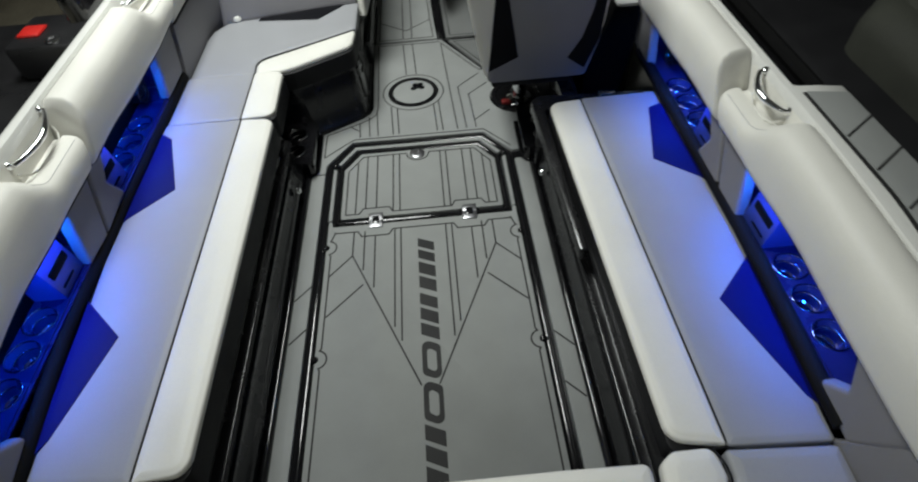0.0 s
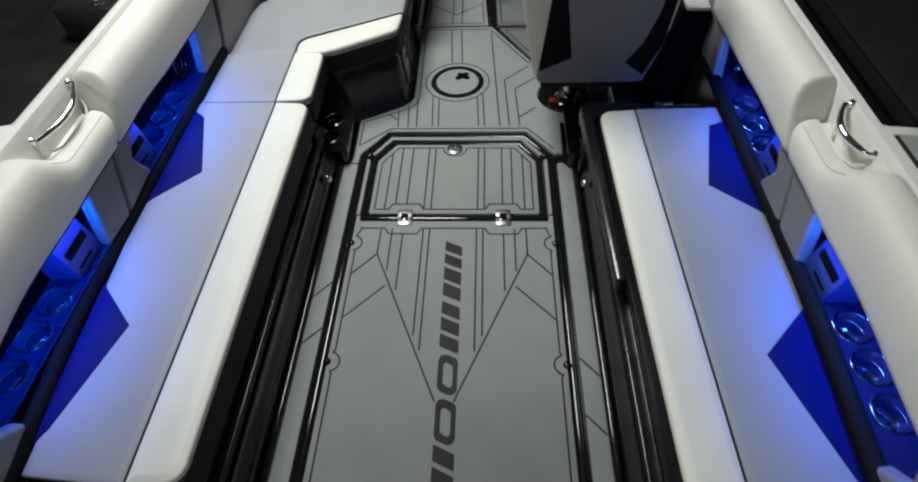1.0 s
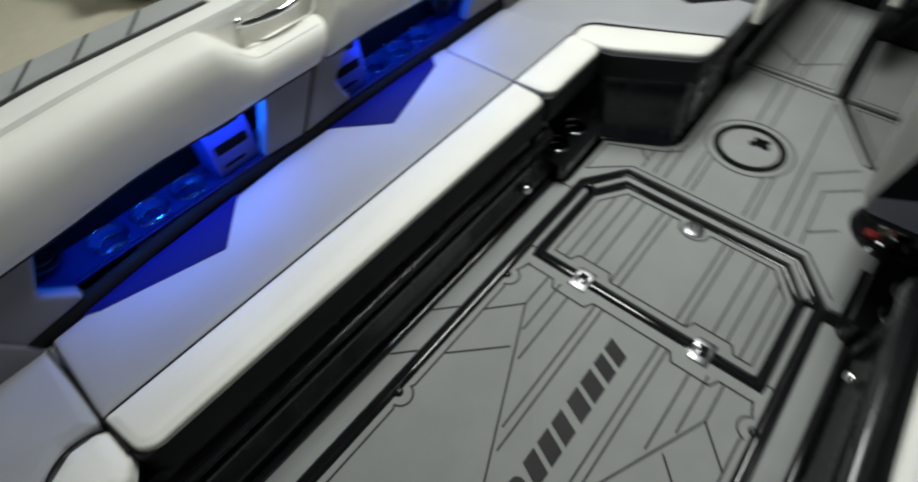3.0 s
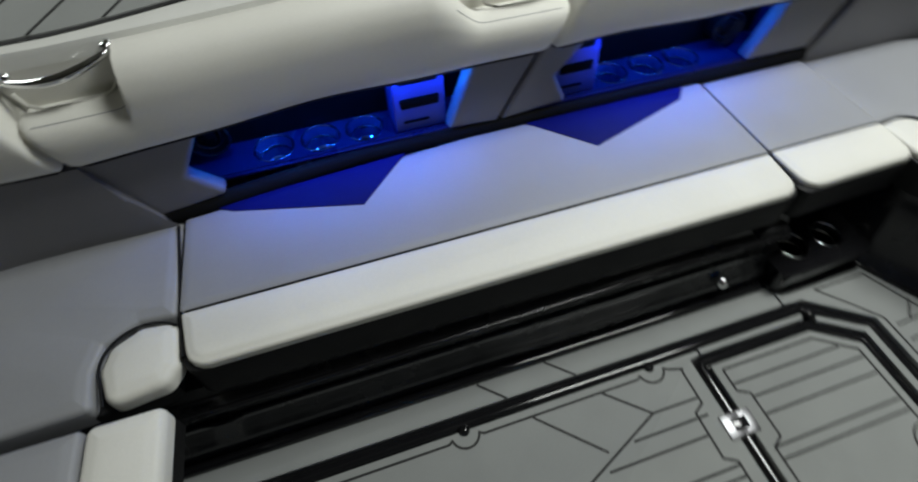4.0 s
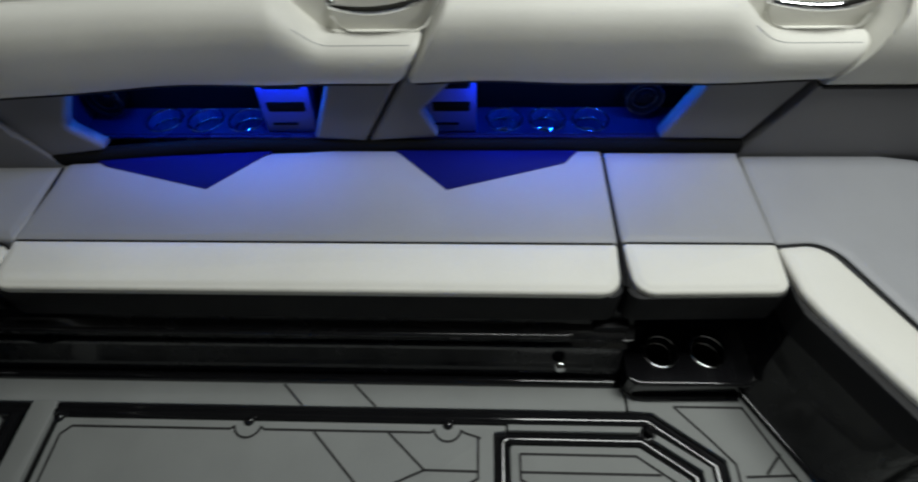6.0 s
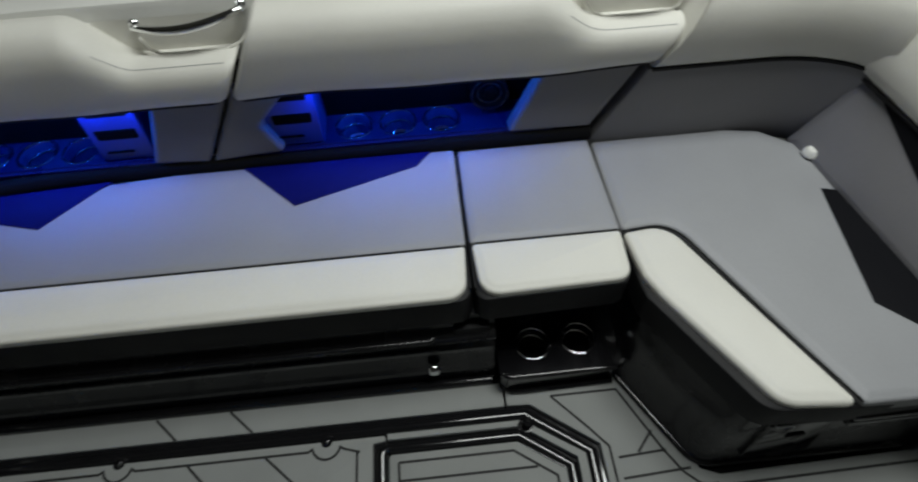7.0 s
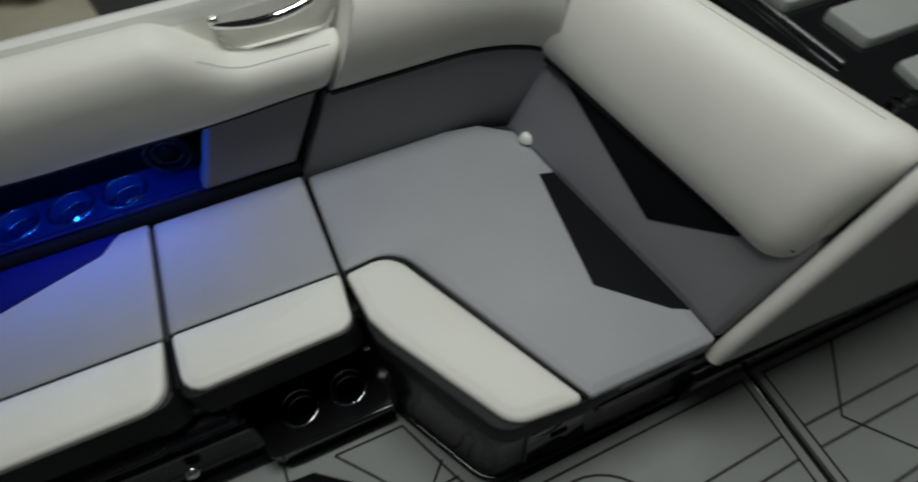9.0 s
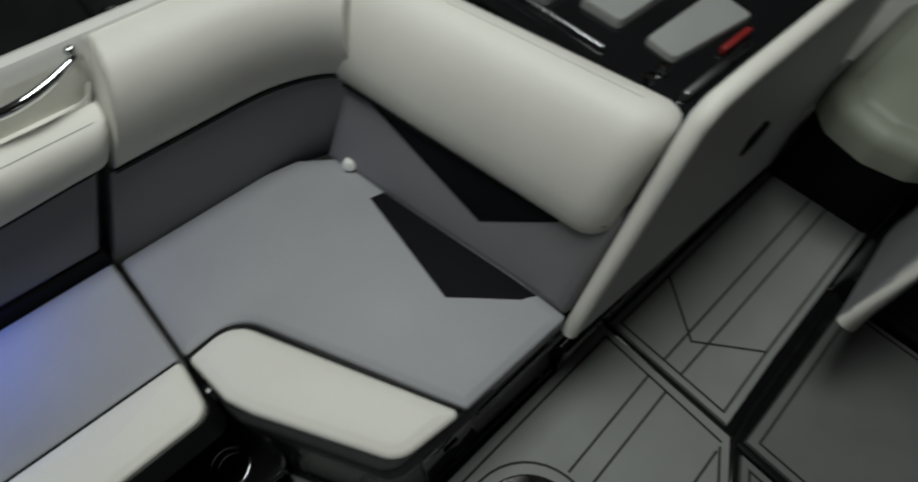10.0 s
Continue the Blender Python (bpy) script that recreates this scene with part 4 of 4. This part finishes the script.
def side_panels(s):
    pa, ha, pb, hb = POCKETS[s]
    at = side_at(s)
    for outer, hole in ((pa, ha), (pb, hb)):
        ob = thing("side_panel", "graphite vinyl side panels framing an angular lit pocket opening", "side panel", "side panels")
        (a0, a1, a2, a3), (h0, h1, h2, h3, h4) = outer, hole
        part("aft_panel", pillow([a0, h4, h0, h1, a3], -0.004, 0.030, 0.012, 0.0, at=at, corner=[0.004, 0.012, 0.02, 0.004, 0.004]), GRAPHITE, ob)
        part("forward_panel", pillow([h3, a1, a2, h2], -0.004, 0.030, 0.012, 0.0, at=at, corner=0.008), GRAPHITE, ob)
        ob.location.z = DROP[s]
    dy = 0.0 if s < 0 else -0.045
    pocket(s, ha, CUPS_A, (-0.482, -0.352), -0.915, dy, DROP[s])
    pocket(s, hb, CUPS_B, (-0.058, 0.068), 0.496, dy, DROP[s])
    # black trim rail between seat and side panel
    secs = []
    for y in np.linspace(-1.06, 0.752 if s < 0 else 0.62, 16):
        x = back_x(y, s)
        secs.append([(s * (x + 0.007 - 0.022 * math.cos(a)), y, 0.405 + 0.025 * math.sin(a)) for a in np.linspace(-0.6, math.pi + 0.6, 11)])
    tagged(part("trim_rail", sweep(secs), TRIM), "black trim rail between seat and side panel", "trim", kind="structure")


side_panels(-1)
side_panels(1)

FULL = [(1.085, 0.650), (1.040, 0.645), (1.022, 0.628), (1.002, 0.612), (0.990, 0.622), (0.985, 0.640), (0.983, 0.675), (0.981, 0.722),
        (0.985, 0.757), (0.998, 0.783), (1.022, 0.799), (1.054, 0.804), (1.074, 0.803), (1.084, 0.796), (1.086, 0.775)]
LEAN = 0.54  # slope of the joints between neighbouring bolsters
LOW = [(1.085, 0.650), (1.040, 0.645), (1.022, 0.628), (1.002, 0.612), (0.990, 0.624), (0.984, 0.644), (0.983, 0.668), (0.986, 0.688),
       (0.994, 0.700), (1.006, 0.708), (1.030, 0.713), (1.050, 0.712), (1.058, 0.700), (1.080, 0.703), (1.086, 0.775)]


def bolster(s, y0, y1, low, label, lean0=0.0, lean1=0.0):
    """White padded coaming from y0 to y1; low(y) is 1 where it dips for a grab handle."""
    ys = [y0 + 0.018 * (1 - math.cos(a)) for a in np.linspace(0, math.pi / 2, 5)]
    ys += list(np.arange(y0 + 0.03, y1 - 0.025, 0.012))
    ys += [y1 - 0.018 * (1 - math.cos(a)) for a in np.linspace(math.pi / 2, 0, 5)]
    secs = []
    for y in ys:
        f = low(y)
        d = min(y - y0, y1 - y)
        shrink = 0.02 * (1 - math.sqrt(max(0.0, 1 - (1 - min(1.0, d / 0.018)) ** 2)))
        sec = []
        for (xa, za), (xb, zb) in zip(FULL, LOW):
            x, z = xa + (xb - xa) * f, za + (zb - za) * f
            if z < 0.65:
                z += 0.004 * math.sin(7.5 * y + 1.0) + 0.002 * math.sin(17.0 * y)
            x += shrink * (1.08 - x) / 0.1
            z += shrink * (0.69 - z) / 0.1
            shift = (z - 0.612) * (lean0 * max(0.0, 1 - (y - y0) / 0.16) + lean1 * max(0.0, 1 - (y1 - y) / 0.16))
            sec.append((s * (x - 1.012 + back_x(y, s)), y + shift, z))
        secs.append(sec)
    ob = thing("coaming_bolster", label, "coaming bolster", "coaming bolsters")
    part("padding", sweep(secs), WHITE, ob)
    ob.location.z = DROP[s]
    part("piping", tube([sec[3] for sec in secs[2:-2:3]], 0.0045, 6), BLACKV, ob)
    dip = [sec[9] for sec, y in zip(secs[4:-4], ys[4:-4]) if low(y) > 0.35]
    for end in ([q for q in dip if q[1] < (y0 + y1) / 2], [q for q in dip if q[1] > (y0 + y1) / 2]):
        if len(end) > 3:
            part("seam", tube(end, 0.0009, 5), GREY, ob)
    return ob


def handle(s, y0, y1):
    ob = thing("grab_handle", "curved chrome grab handle in the coaming recess", "grab handle", "grab handles")
    n = 17
    dx = back_x((y0 + y1) / 2, s) - 1.012
    pts = [(s * 1.092, y0 - 0.002, 0.763)]
    for k in range(n):
        f = k / (n - 1)
        bow = math.sin(math.pi * f)
        pts.append((s * (1.070 - 0.030 * bow), y0 + (y1 - y0) * f, 0.764 + 0.022 * f - 0.004 * bow))
    pts.append((s * 1.092, y1 + 0.002, 0.787))
    pts = [(x + s * dx, y, z) for x, y, z in pts]
    part("bar", tube(pts, lambda f: 0.0062 + 0.0036 * math.sin(math.pi * f), 12), CHROME, ob)
    for p in (pts[0], pts[-1]):
        part("foot", lathe([(0.0, 0.004), (0.010, 0.003), (0.012, 0.0), (0.012, -0.014)], 14), CHROME, ob).matrix_local = \
            Matrix.Translation((s * (1.085 + dx), p[1], p[2])) @ Matrix.Rotation(-s * math.pi / 2, 4, "Y")
    ob.location.z = DROP[s]
    part("recess_lip", tube([(s * (1.080 + dx), y0 - 0.005, 0.735), (s * (1.064 + dx), y0 + 0.012, 0.716), (s * (1.052 + dx), y0 + 0.04, 0.711), (s * (1.052 + dx), y1 - 0.05, 0.711), (s * (1.066 + dx), y1 - 0.02, 0.716), (s * (1.080 + dx), y1 - 0.005, 0.730)], 0.0032, 8), WHITE, ob)
    return ob


def low_a(y):
    return max(smoothstep(-0.978, -0.992, y), smoothstep(-0.385, -0.262, y))


def low_b(y):
    return smoothstep(0.585, 0.735, y)


bolster(-1, -1.140, -0.108, low_a, "white vinyl coaming bolster dipping at both ends for chrome handles", -0.40, LEAN)
bolster(-1, -0.098, 0.864, low_b, "white vinyl coaming bolster dipping towards the lounge", LEAN, LEAN)
bolster(-1, -1.70, -1.150, lambda y: smoothstep(-1.27, -1.16, y) * 0.6, "white vinyl coaming bolster at the stern corner", 0.0, -0.40)
bolster(1, -1.70, -0.155, lambda y: smoothstep(-0.43, -0.28, y), "white vinyl coaming bolster dipping for a chrome handle", 0.0, LEAN)
bolster(1, -0.145, 0.66, lambda y: 0.0, "white vinyl coaming bolster ending beside the helm", LEAN, 0.0)
handle(-1, -1.175, -0.995)
handle(-1, -0.255, -0.028)
handle(-1, 0.705, 0.932)
handle(1, -0.305, -0.140)


# lounge side bolster: runs forward and turns the corner into the lounge backrest
def along(path, prof, slant=None):
    """Sweeps a profile of (inset, height) along a plan path; inset runs to the path's right."""
    secs = []
    n = len(path)
    for i in range(n):
        a, b = Vector(path[max(i - 1, 0)]), Vector(path[min(i + 1, n - 1)])
        t = (b - a).normalized()
        nr = Vector((t.y, -t.x))
        p = Vector(path[i])
        secs.append([(p.x + nr.x * d, p.y + nr.y * d, z) for d, z in prof])
    if slant:
        for i in range(8):
            f = i / 7
            secs[i] = [(x, slant(z) * (1 - f) + y * f, z) for x, y, z in secs[i]]
    return sweep(secs)


path = [(-1.014, y) for y in np.linspace(0.868, 1.14, 8)]
path += [(-0.884 - 0.13 * math.cos(a), 1.14 + 0.24 * math.sin(a)) for a in np.linspace(0.2, 1.35, 9)]
lside = thing("corner_bolster", "padded lounge side backrest, graphite below and white above", "backrest")
lo = [(-0.06, 0.34), (0.002, 0.345), (0.006, 0.365), (0.008, 0.46), (0.006, 0.54), (0.004, 0.592), (-0.06, 0.592)]
part("lower_panel", along(path, lo, lambda z: 0.757 + 0.51 * (z - 0.39)), GRAPHITE, lside, "graphite vinyl lower panel")
hi = [(-0.105, 0.596), (-0.02, 0.590), (0.004, 0.596), (0.016, 0.618), (0.024, 0.66), (0.026, 0.70), (0.020, 0.735), (0.006, 0.768), (-0.022, 0.792), (-0.06, 0.802), (-0.10, 0.798)]
part("upper_padding", along(path, hi, lambda z: 0.872 + 0.5 * (z - 0.60)), WHITE, lside, "white vinyl upper padding")
part("piping", along(path, [(0.0, 0.590), (0.010, 0.589), (0.010, 0.596), (0.0, 0.597)]), BLACKV, lside)

# aft corner backrests, turning across the stern
for s in (-1, 1):
    p2 = [(s * back_x(y, s), y) for y in np.linspace(-1.055, -1.35, 6)]
    p2 += [(s * (0.70 + (0.257 if s < 0 else 0.284) * math.cos(a)), -1.35 - 0.25 * math.sin(a)) for a in np.linspace(0.15, math.pi / 2, 9)]
    p2 += [(s * x, -1.60) for x in (0.5, 0.25, 0.0)]
    ob = thing("stern_bolster", "graphite padded backrest curving round the stern corner", "backrest", "stern backrests")
    prof = [(0.06, 0.36), (-0.012, 0.365), (-0.018, 0.50), (-0.006, 0.600), (0.06, 0.604)]
    prof2 = [(0.10, 0.606), (-0.005, 0.606), (-0.024, 0.65), (-0.026, 0.70), (-0.01, 0.76), (0.03, 0.795), (0.10, 0.80)]
    sg = 1 if s < 0 else -1
    part("lower_panel", along(p2, [(sg * d, z) for d, z in prof], lambda z: (-1.030 if s < 0 else -1.085) - 0.52 * (z - 0.39)), GRAPHITE, ob, "graphite vinyl lower panel")
    part("upper_padding", along(p2[6:], [(sg * d, z) for d, z in prof2]), WHITE, ob, "white vinyl upper padding")

# ---------------------------------------------------------------- port console forward of the lounge
console = thing("port_console", "black glossy port console with grey top pads beside the walkway", "console")
part("carcass", box(-1.05, -0.275, 1.60, 2.7, -0.016, 0.755, 0.01), GLOSS, console)
div = [(1.395, 0.300), (1.425, 0.285), (2.35, 0.13), (2.35, 0.800), (1.600, 0.826), (1.568, 0.812)]
part("aisle_panel", pillow(ccw(div), -0.018, 0.018, 0.010, 0.0, at=lambda u, v, w: (-0.250 - 0.03 * (v - 0.3) + w, u, v), corner=0.02), PALE, console, "light grey padded panel beside the walkway")
edge_pts = [(-0.250, 1.398, 0.300), (-0.256, 1.47, 0.50), (-0.263, 1.545, 0.700), (-0.265, 1.572, 0.800), (-0.265, 1.605, 0.826), (-0.265, 1.70, 0.826), (-0.265, 2.35, 0.806)]
part("edge_roll", tube(edge_pts, 0.019, 10), WHITE, console, "white vinyl rolled edge")
part("emblem", prism(rounded([(1.865, 0.515), (1.93, 0.520), (1.965, 0.560), (1.92, 0.595), (1.87, 0.575)], 0.022, 4), 0, 0.004, 0.001, at=lambda u, v, w: (-0.231 - 0.03 * (v - 0.3) + w, u, v)), CHARCOAL, console, "small dark emblem")
part("plinth", box(-0.30, -0.240, 1.42, 3.0, -0.016, 0.135, 0.008), GLOSS, console)
part("rear_wall", box(-1.0, -0.285, 1.575, 1.615, 0.0, 0.77, 0.008), GLOSS, console)
for nm, o, z in (("top_pad", [(-0.62, 1.72), (-0.52, 1.72), (-0.52, 2.0), (-0.62, 2.0)], 0.776), ("top_pad", [(-0.97, 1.67), (-0.66, 1.67), (-0.66, 2.1), (-0.97, 2.1)], 0.776),
                 ("top_pad", [(-0.465, 1.725), (-0.395, 1.715), (-0.37, 1.93), (-0.465, 1.95)], 0.770)):
    part(nm, prism(rounded(ccw(o), 0.012, 3), 0.75, z, 0.006), EVA, console, "grey inset top pad")
part("rail", box(-0.335, -0.322, 1.65, 1.85, 0.755, 0.775, 0.004), STEEL, console, "steel rail")
part("rail", box(-0.96, -0.50, 1.645, 1.656, 0.755, 0.768, 0.004), STEEL, console, "steel rail")
part("switch", box(-0.358, -0.345, 1.80, 1.89, 0.755, 0.772, 0.004), DARKRED, console, "red switch")
for x0, x1, y in ((-0.90, -0.83, 1.80), (-0.81, -0.74, 1.80), (-0.90, -0.80, 1.84)):
    part("lettering", box(x0, x1, y, y + 0.012, 0.7755, 0.7772, 0.0), SOCKET, console, "dark unreadable line")
for y in (1.665, 1.705):
    part("stud", lathe([(0.0, 0.016), (0.010, 0.014), (0.013, 0.0)], 12, (-0.395, y - 0.02, 0.757)), CHROME, console, "chrome stud")

# ---------------------------------------------------------------- helm side
helm = thing("helm_console", "black glossy helm console with a white-edged side panel", "console")
part("carcass", box(0.20, 1.05, 2.2, 2.7, -0.016, 0.75, 0.01), GLOSS, helm)
part("aisle_panel", pillow(ccw([(1.86, 0.29), (2.4, 0.13), (2.4, 0.80), (2.02, 0.80)]), -0.018, 0.018, 0.01, 0.0, at=lambda u, v, w: (0.150 + w, u, v), corner=0.02), GREY, helm, "light grey padded panel beside the walkway")
part("edge_roll", tube([(0.150, 1.865, 0.30), (0.150, 1.95, 0.55), (0.150, 2.02, 0.80), (0.150, 2.4, 0.80)], 0.02, 10), WHITE, helm, "white vinyl rolled edge")
part("plinth", box(0.125, 0.20, 2.2, 3.0, -0.016, 0.15, 0.008), GLOSS, helm)
side = thing("helm_side_box", "black side box with a light grey top beside the driver seat", "side box")
part("box", prism(rounded([(0.80, -0.016), (1.0, -0.016), (1.0, 0.588), (0.892, 0.588), (0.800, 0.30)], 0.012, 3), 0.668, 1.9, 0.006, at=lambda u, v, w: (u, w, v)), SOCKET, side)
part("top_cap", prism(rounded([(0.905, 0.678), (0.992, 0.676), (0.998, 0.93), (0.915, 0.93)], 0.012, 3), 0.586, 0.600, 0.004), PALE, side, "light grey top cap")
part("kick_board", box(0.72, 0.74, 0.40, 1.9, -0.016, 0.28, 0.004), BLACKV, side)

bowseat = thing("bow_seat", "rounded pale sage vinyl bow seat beyond the walkway", "bow seat")
part("cushion", pillow(ccw([(-0.235, 2.37), (-0.16, 2.29), (-0.05, 2.26), (0.05, 2.28), (0.12, 2.34), (0.13, 2.9), (-0.24, 2.9)]), 0.36, 0.46, 0.045, 0.012, corner=0.05), SAGE, bowseat)
part("base", box(-0.23, 0.11, 2.46, 3.0, -0.016, 0.36, 0.01), BLACKV, bowseat)

# driver seat, seen from behind
driver = thing("driver_seat", "white and grey driver seat with black inlays on chrome pedestal", "driver seat")
px, py = 0.540, 0.960
part("floor_ring", lathe([(0.0, 0.007), (0.112, 0.007), (0.120, 0.014), (0.140, 0.014), (0.150, 0.0)], 36, (px, py, 0)), GLOSS, driver, "black floor flange")
part("pedestal", lathe([(0.070, 0.007), (0.064, 0.022), (0.040, 0.032), (0.037, 0.30), (0.06, 0.31)], 24, (px, py - 0.03, 0)), CHROME, driver, "chrome pedestal")
part("release", box(px - 0.095, px - 0.050, py - 0.085, py - 0.050, 0.007, 0.026, 0.006), DARKRED, driver, "red release lever")


def seat_back(u, v, w):
    """Leaning back of the driver seat: u across, v up along it, w towards the stern."""
    return (0.535 + u, 0.575 - 0.16 * v - w, 0.345 + v)


shell = [(-0.205, 0.0), (0.238, 0.0), (0.284, 0.24), (0.286, 0.48), (0.200, 0.69), (-0.215, 0.74), (-0.300, 0.62), (-0.280, 0.42)]
part("back_shell", pillow(ccw(shell), -0.20, 0.0, 0.035, 0.004, at=seat_back, corner=0.05), WHITE, driver, "white vinyl back shell")
panel = [(-0.198, 0.0), (0.232, 0.0), (0.268, 0.18), (0.268, 0.47), (0.190, 0.66), (-0.165, 0.70), (-0.174, 0.40)]
part("back_panel", pillow(ccw(panel), -0.02, 0.008, 0.010, 0.003, at=seat_back, corner=0.025), GRAPHITE, driver, "graphite vinyl back panel")
for tri in ([(-0.192, 0.068), (-0.070, 0.133), (-0.092, 0.26), (-0.118, 0.40), (-0.124, 0.66), (-0.160, 0.66), (-0.170, 0.40)],
            [(0.220, 0.046), (0.140, 0.108), (0.188, 0.20), (0.216, 0.33), (0.222, 0.50), (0.240, 0.52), (0.262, 0.46), (0.262, 0.19)]):
    part("side_inlay", prism(ccw(tri), -0.004, 0.014, 0.003, at=seat_back), CHARCOAL, driver, "black side inlay")
part("seat_pan", box(0.36, 0.71, 0.60, 1.05, 0.30, 0.37, 0.01), BLACKV, driver)
part("seat_cushion", pillow(ccw([(0.33, 0.60), (0.74, 0.60), (0.74, 1.08), (0.33, 1.08)]), 0.36, 0.44, 0.03, 0.01, corner=0.06), WHITE, driver, "white vinyl seat cushion")

# ---------------------------------------------------------------- beside the boat
mach = thing("floor_machine", "dark grey floor machine with a red switch standing beside the boat", "machine")
part("body", prism(rounded([(-2.9, 0.34), (-1.62, 0.34), (-1.50, 1.1), (-1.7, 1.75), (-2.9, 1.75)], 0.08, 4), -1.05, 0.28, 0.05), MACHINE, mach)
part("head", box(-1.95, -1.62, 1.05, 1.40, 0.28, 0.46, 0.03), MACHINE, mach)
part("switch", box(-1.91, -1.80, 1.14, 1.25, 0.455, 0.475, 0.012), RED, mach, "red rocker switch")
part("key_ring", lathe([(0.018, 0.0), (0.022, 0.006), (0.034, 0.006), (0.036, 0.0)], 20, (-1.72, 1.10, 0.46)), STEEL, mach, "steel ring of the key switch")
bagob = thing("plastic_bag", "crumpled white plastic bag lying beside the boat", "plastic bag")
bm = bmesh.new()
bmesh.ops.create_icosphere(bm, subdivisions=4, radius=1)
for v in bm.verts:
    n = noise.noise(v.co * 2.1) * 0.35 + noise.noise(v.co * 5.0) * 0.16 + noise.noise(v.co * 11) * 0.06
    v.co = Vector((-2.60, 0.06, 0.43)) + Vector((v.co.x * 0.36, v.co.y * 0.25, v.co.z * 0.15)) * (1 + n)
part("bag", bm, SHEET, bagob)
bench_tbl = thing("work_table", "tan topped work table beside the boat", "table")
part("tabletop", box(-4.2, -1.45, -1.9, 0.30, 0.26, 0.30, 0.01), TAN, bench_tbl)
for x in (-4.1, -1.55):
    for y in (-1.8, 0.20):
        part("leg", box(x - 0.03, x + 0.03, y - 0.03, y + 0.03, -1.05, 0.26, 0.005), STEEL, bench_tbl)
other = thing("neighbour_boat", "dark hulled boat parked alongside", "boat")
part("hull_side", sweep([[(1.75, y, -0.6), (1.65, y, 0.35), (1.72, y, 0.40), (3.4, y, 0.40), (3.4, y, -0.6)] for y in (-3.0, 0.6, 2.6)]), BLACKV, other)
part("rub_rail", tube([(1.66, y, 0.36) for y in (-3.0, 0.6, 2.6)], 0.03, 8), TRIM, other)
part("deck_cover", pillow([(1.85, -2.6), (3.2, -2.6), (3.2, 0.9), (2.3, 0.9), (1.85, 0.5)], 0.39, 0.62, 0.12, 0.02, corner=0.15), OLIVE, other, "dark olive deck cover")
part("seat_back", pillow([(2.0, 1.15), (2.7, 1.15), (2.7, 1.5), (2.0, 1.5)], 0.39, 0.85, 0.08, 0.01, corner=0.1), BLACKV, other, "black seat back")
foot = thing("tower_foot", "black tower foot standing on the white gunwale", "tower foot")
part("foot", pillow([(-1.205, 0.50), (-1.130, 0.52), (-1.130, 0.76), (-1.205, 0.78)], 0.797, 0.90, 0.02, 0.0, corner=0.02), GLOSS, foot)
part("leg", tube([(-1.168, 0.64, 0.89), (-1.25, 0.85, 1.6), (-1.1, 1.1, 2.3)], 0.03, 10), GLOSS, foot)
ledge = thing("bench_end_ledge", "glossy black ledge round the bench end with a steel catch", "ledge")
part("ledge", prism(rounded([(0.530, -0.40), (0.56, -0.40), (0.56, 0.372), (1.0, 0.355), (1.0, 0.452), (0.54, 0.476), (0.508, 0.44)], 0.02, 4), 0.28, 0.328, 0.012), SATIN, ledge)
part("end_wall", box(0.53, 0.99, 0.36, 0.40, -0.016, 0.285, 0.008), SATIN, ledge)
part("catch", box(0.80, 0.87, 0.430, 0.456, 0.327, 0.337, 0.003), STEEL, ledge, "steel catch")
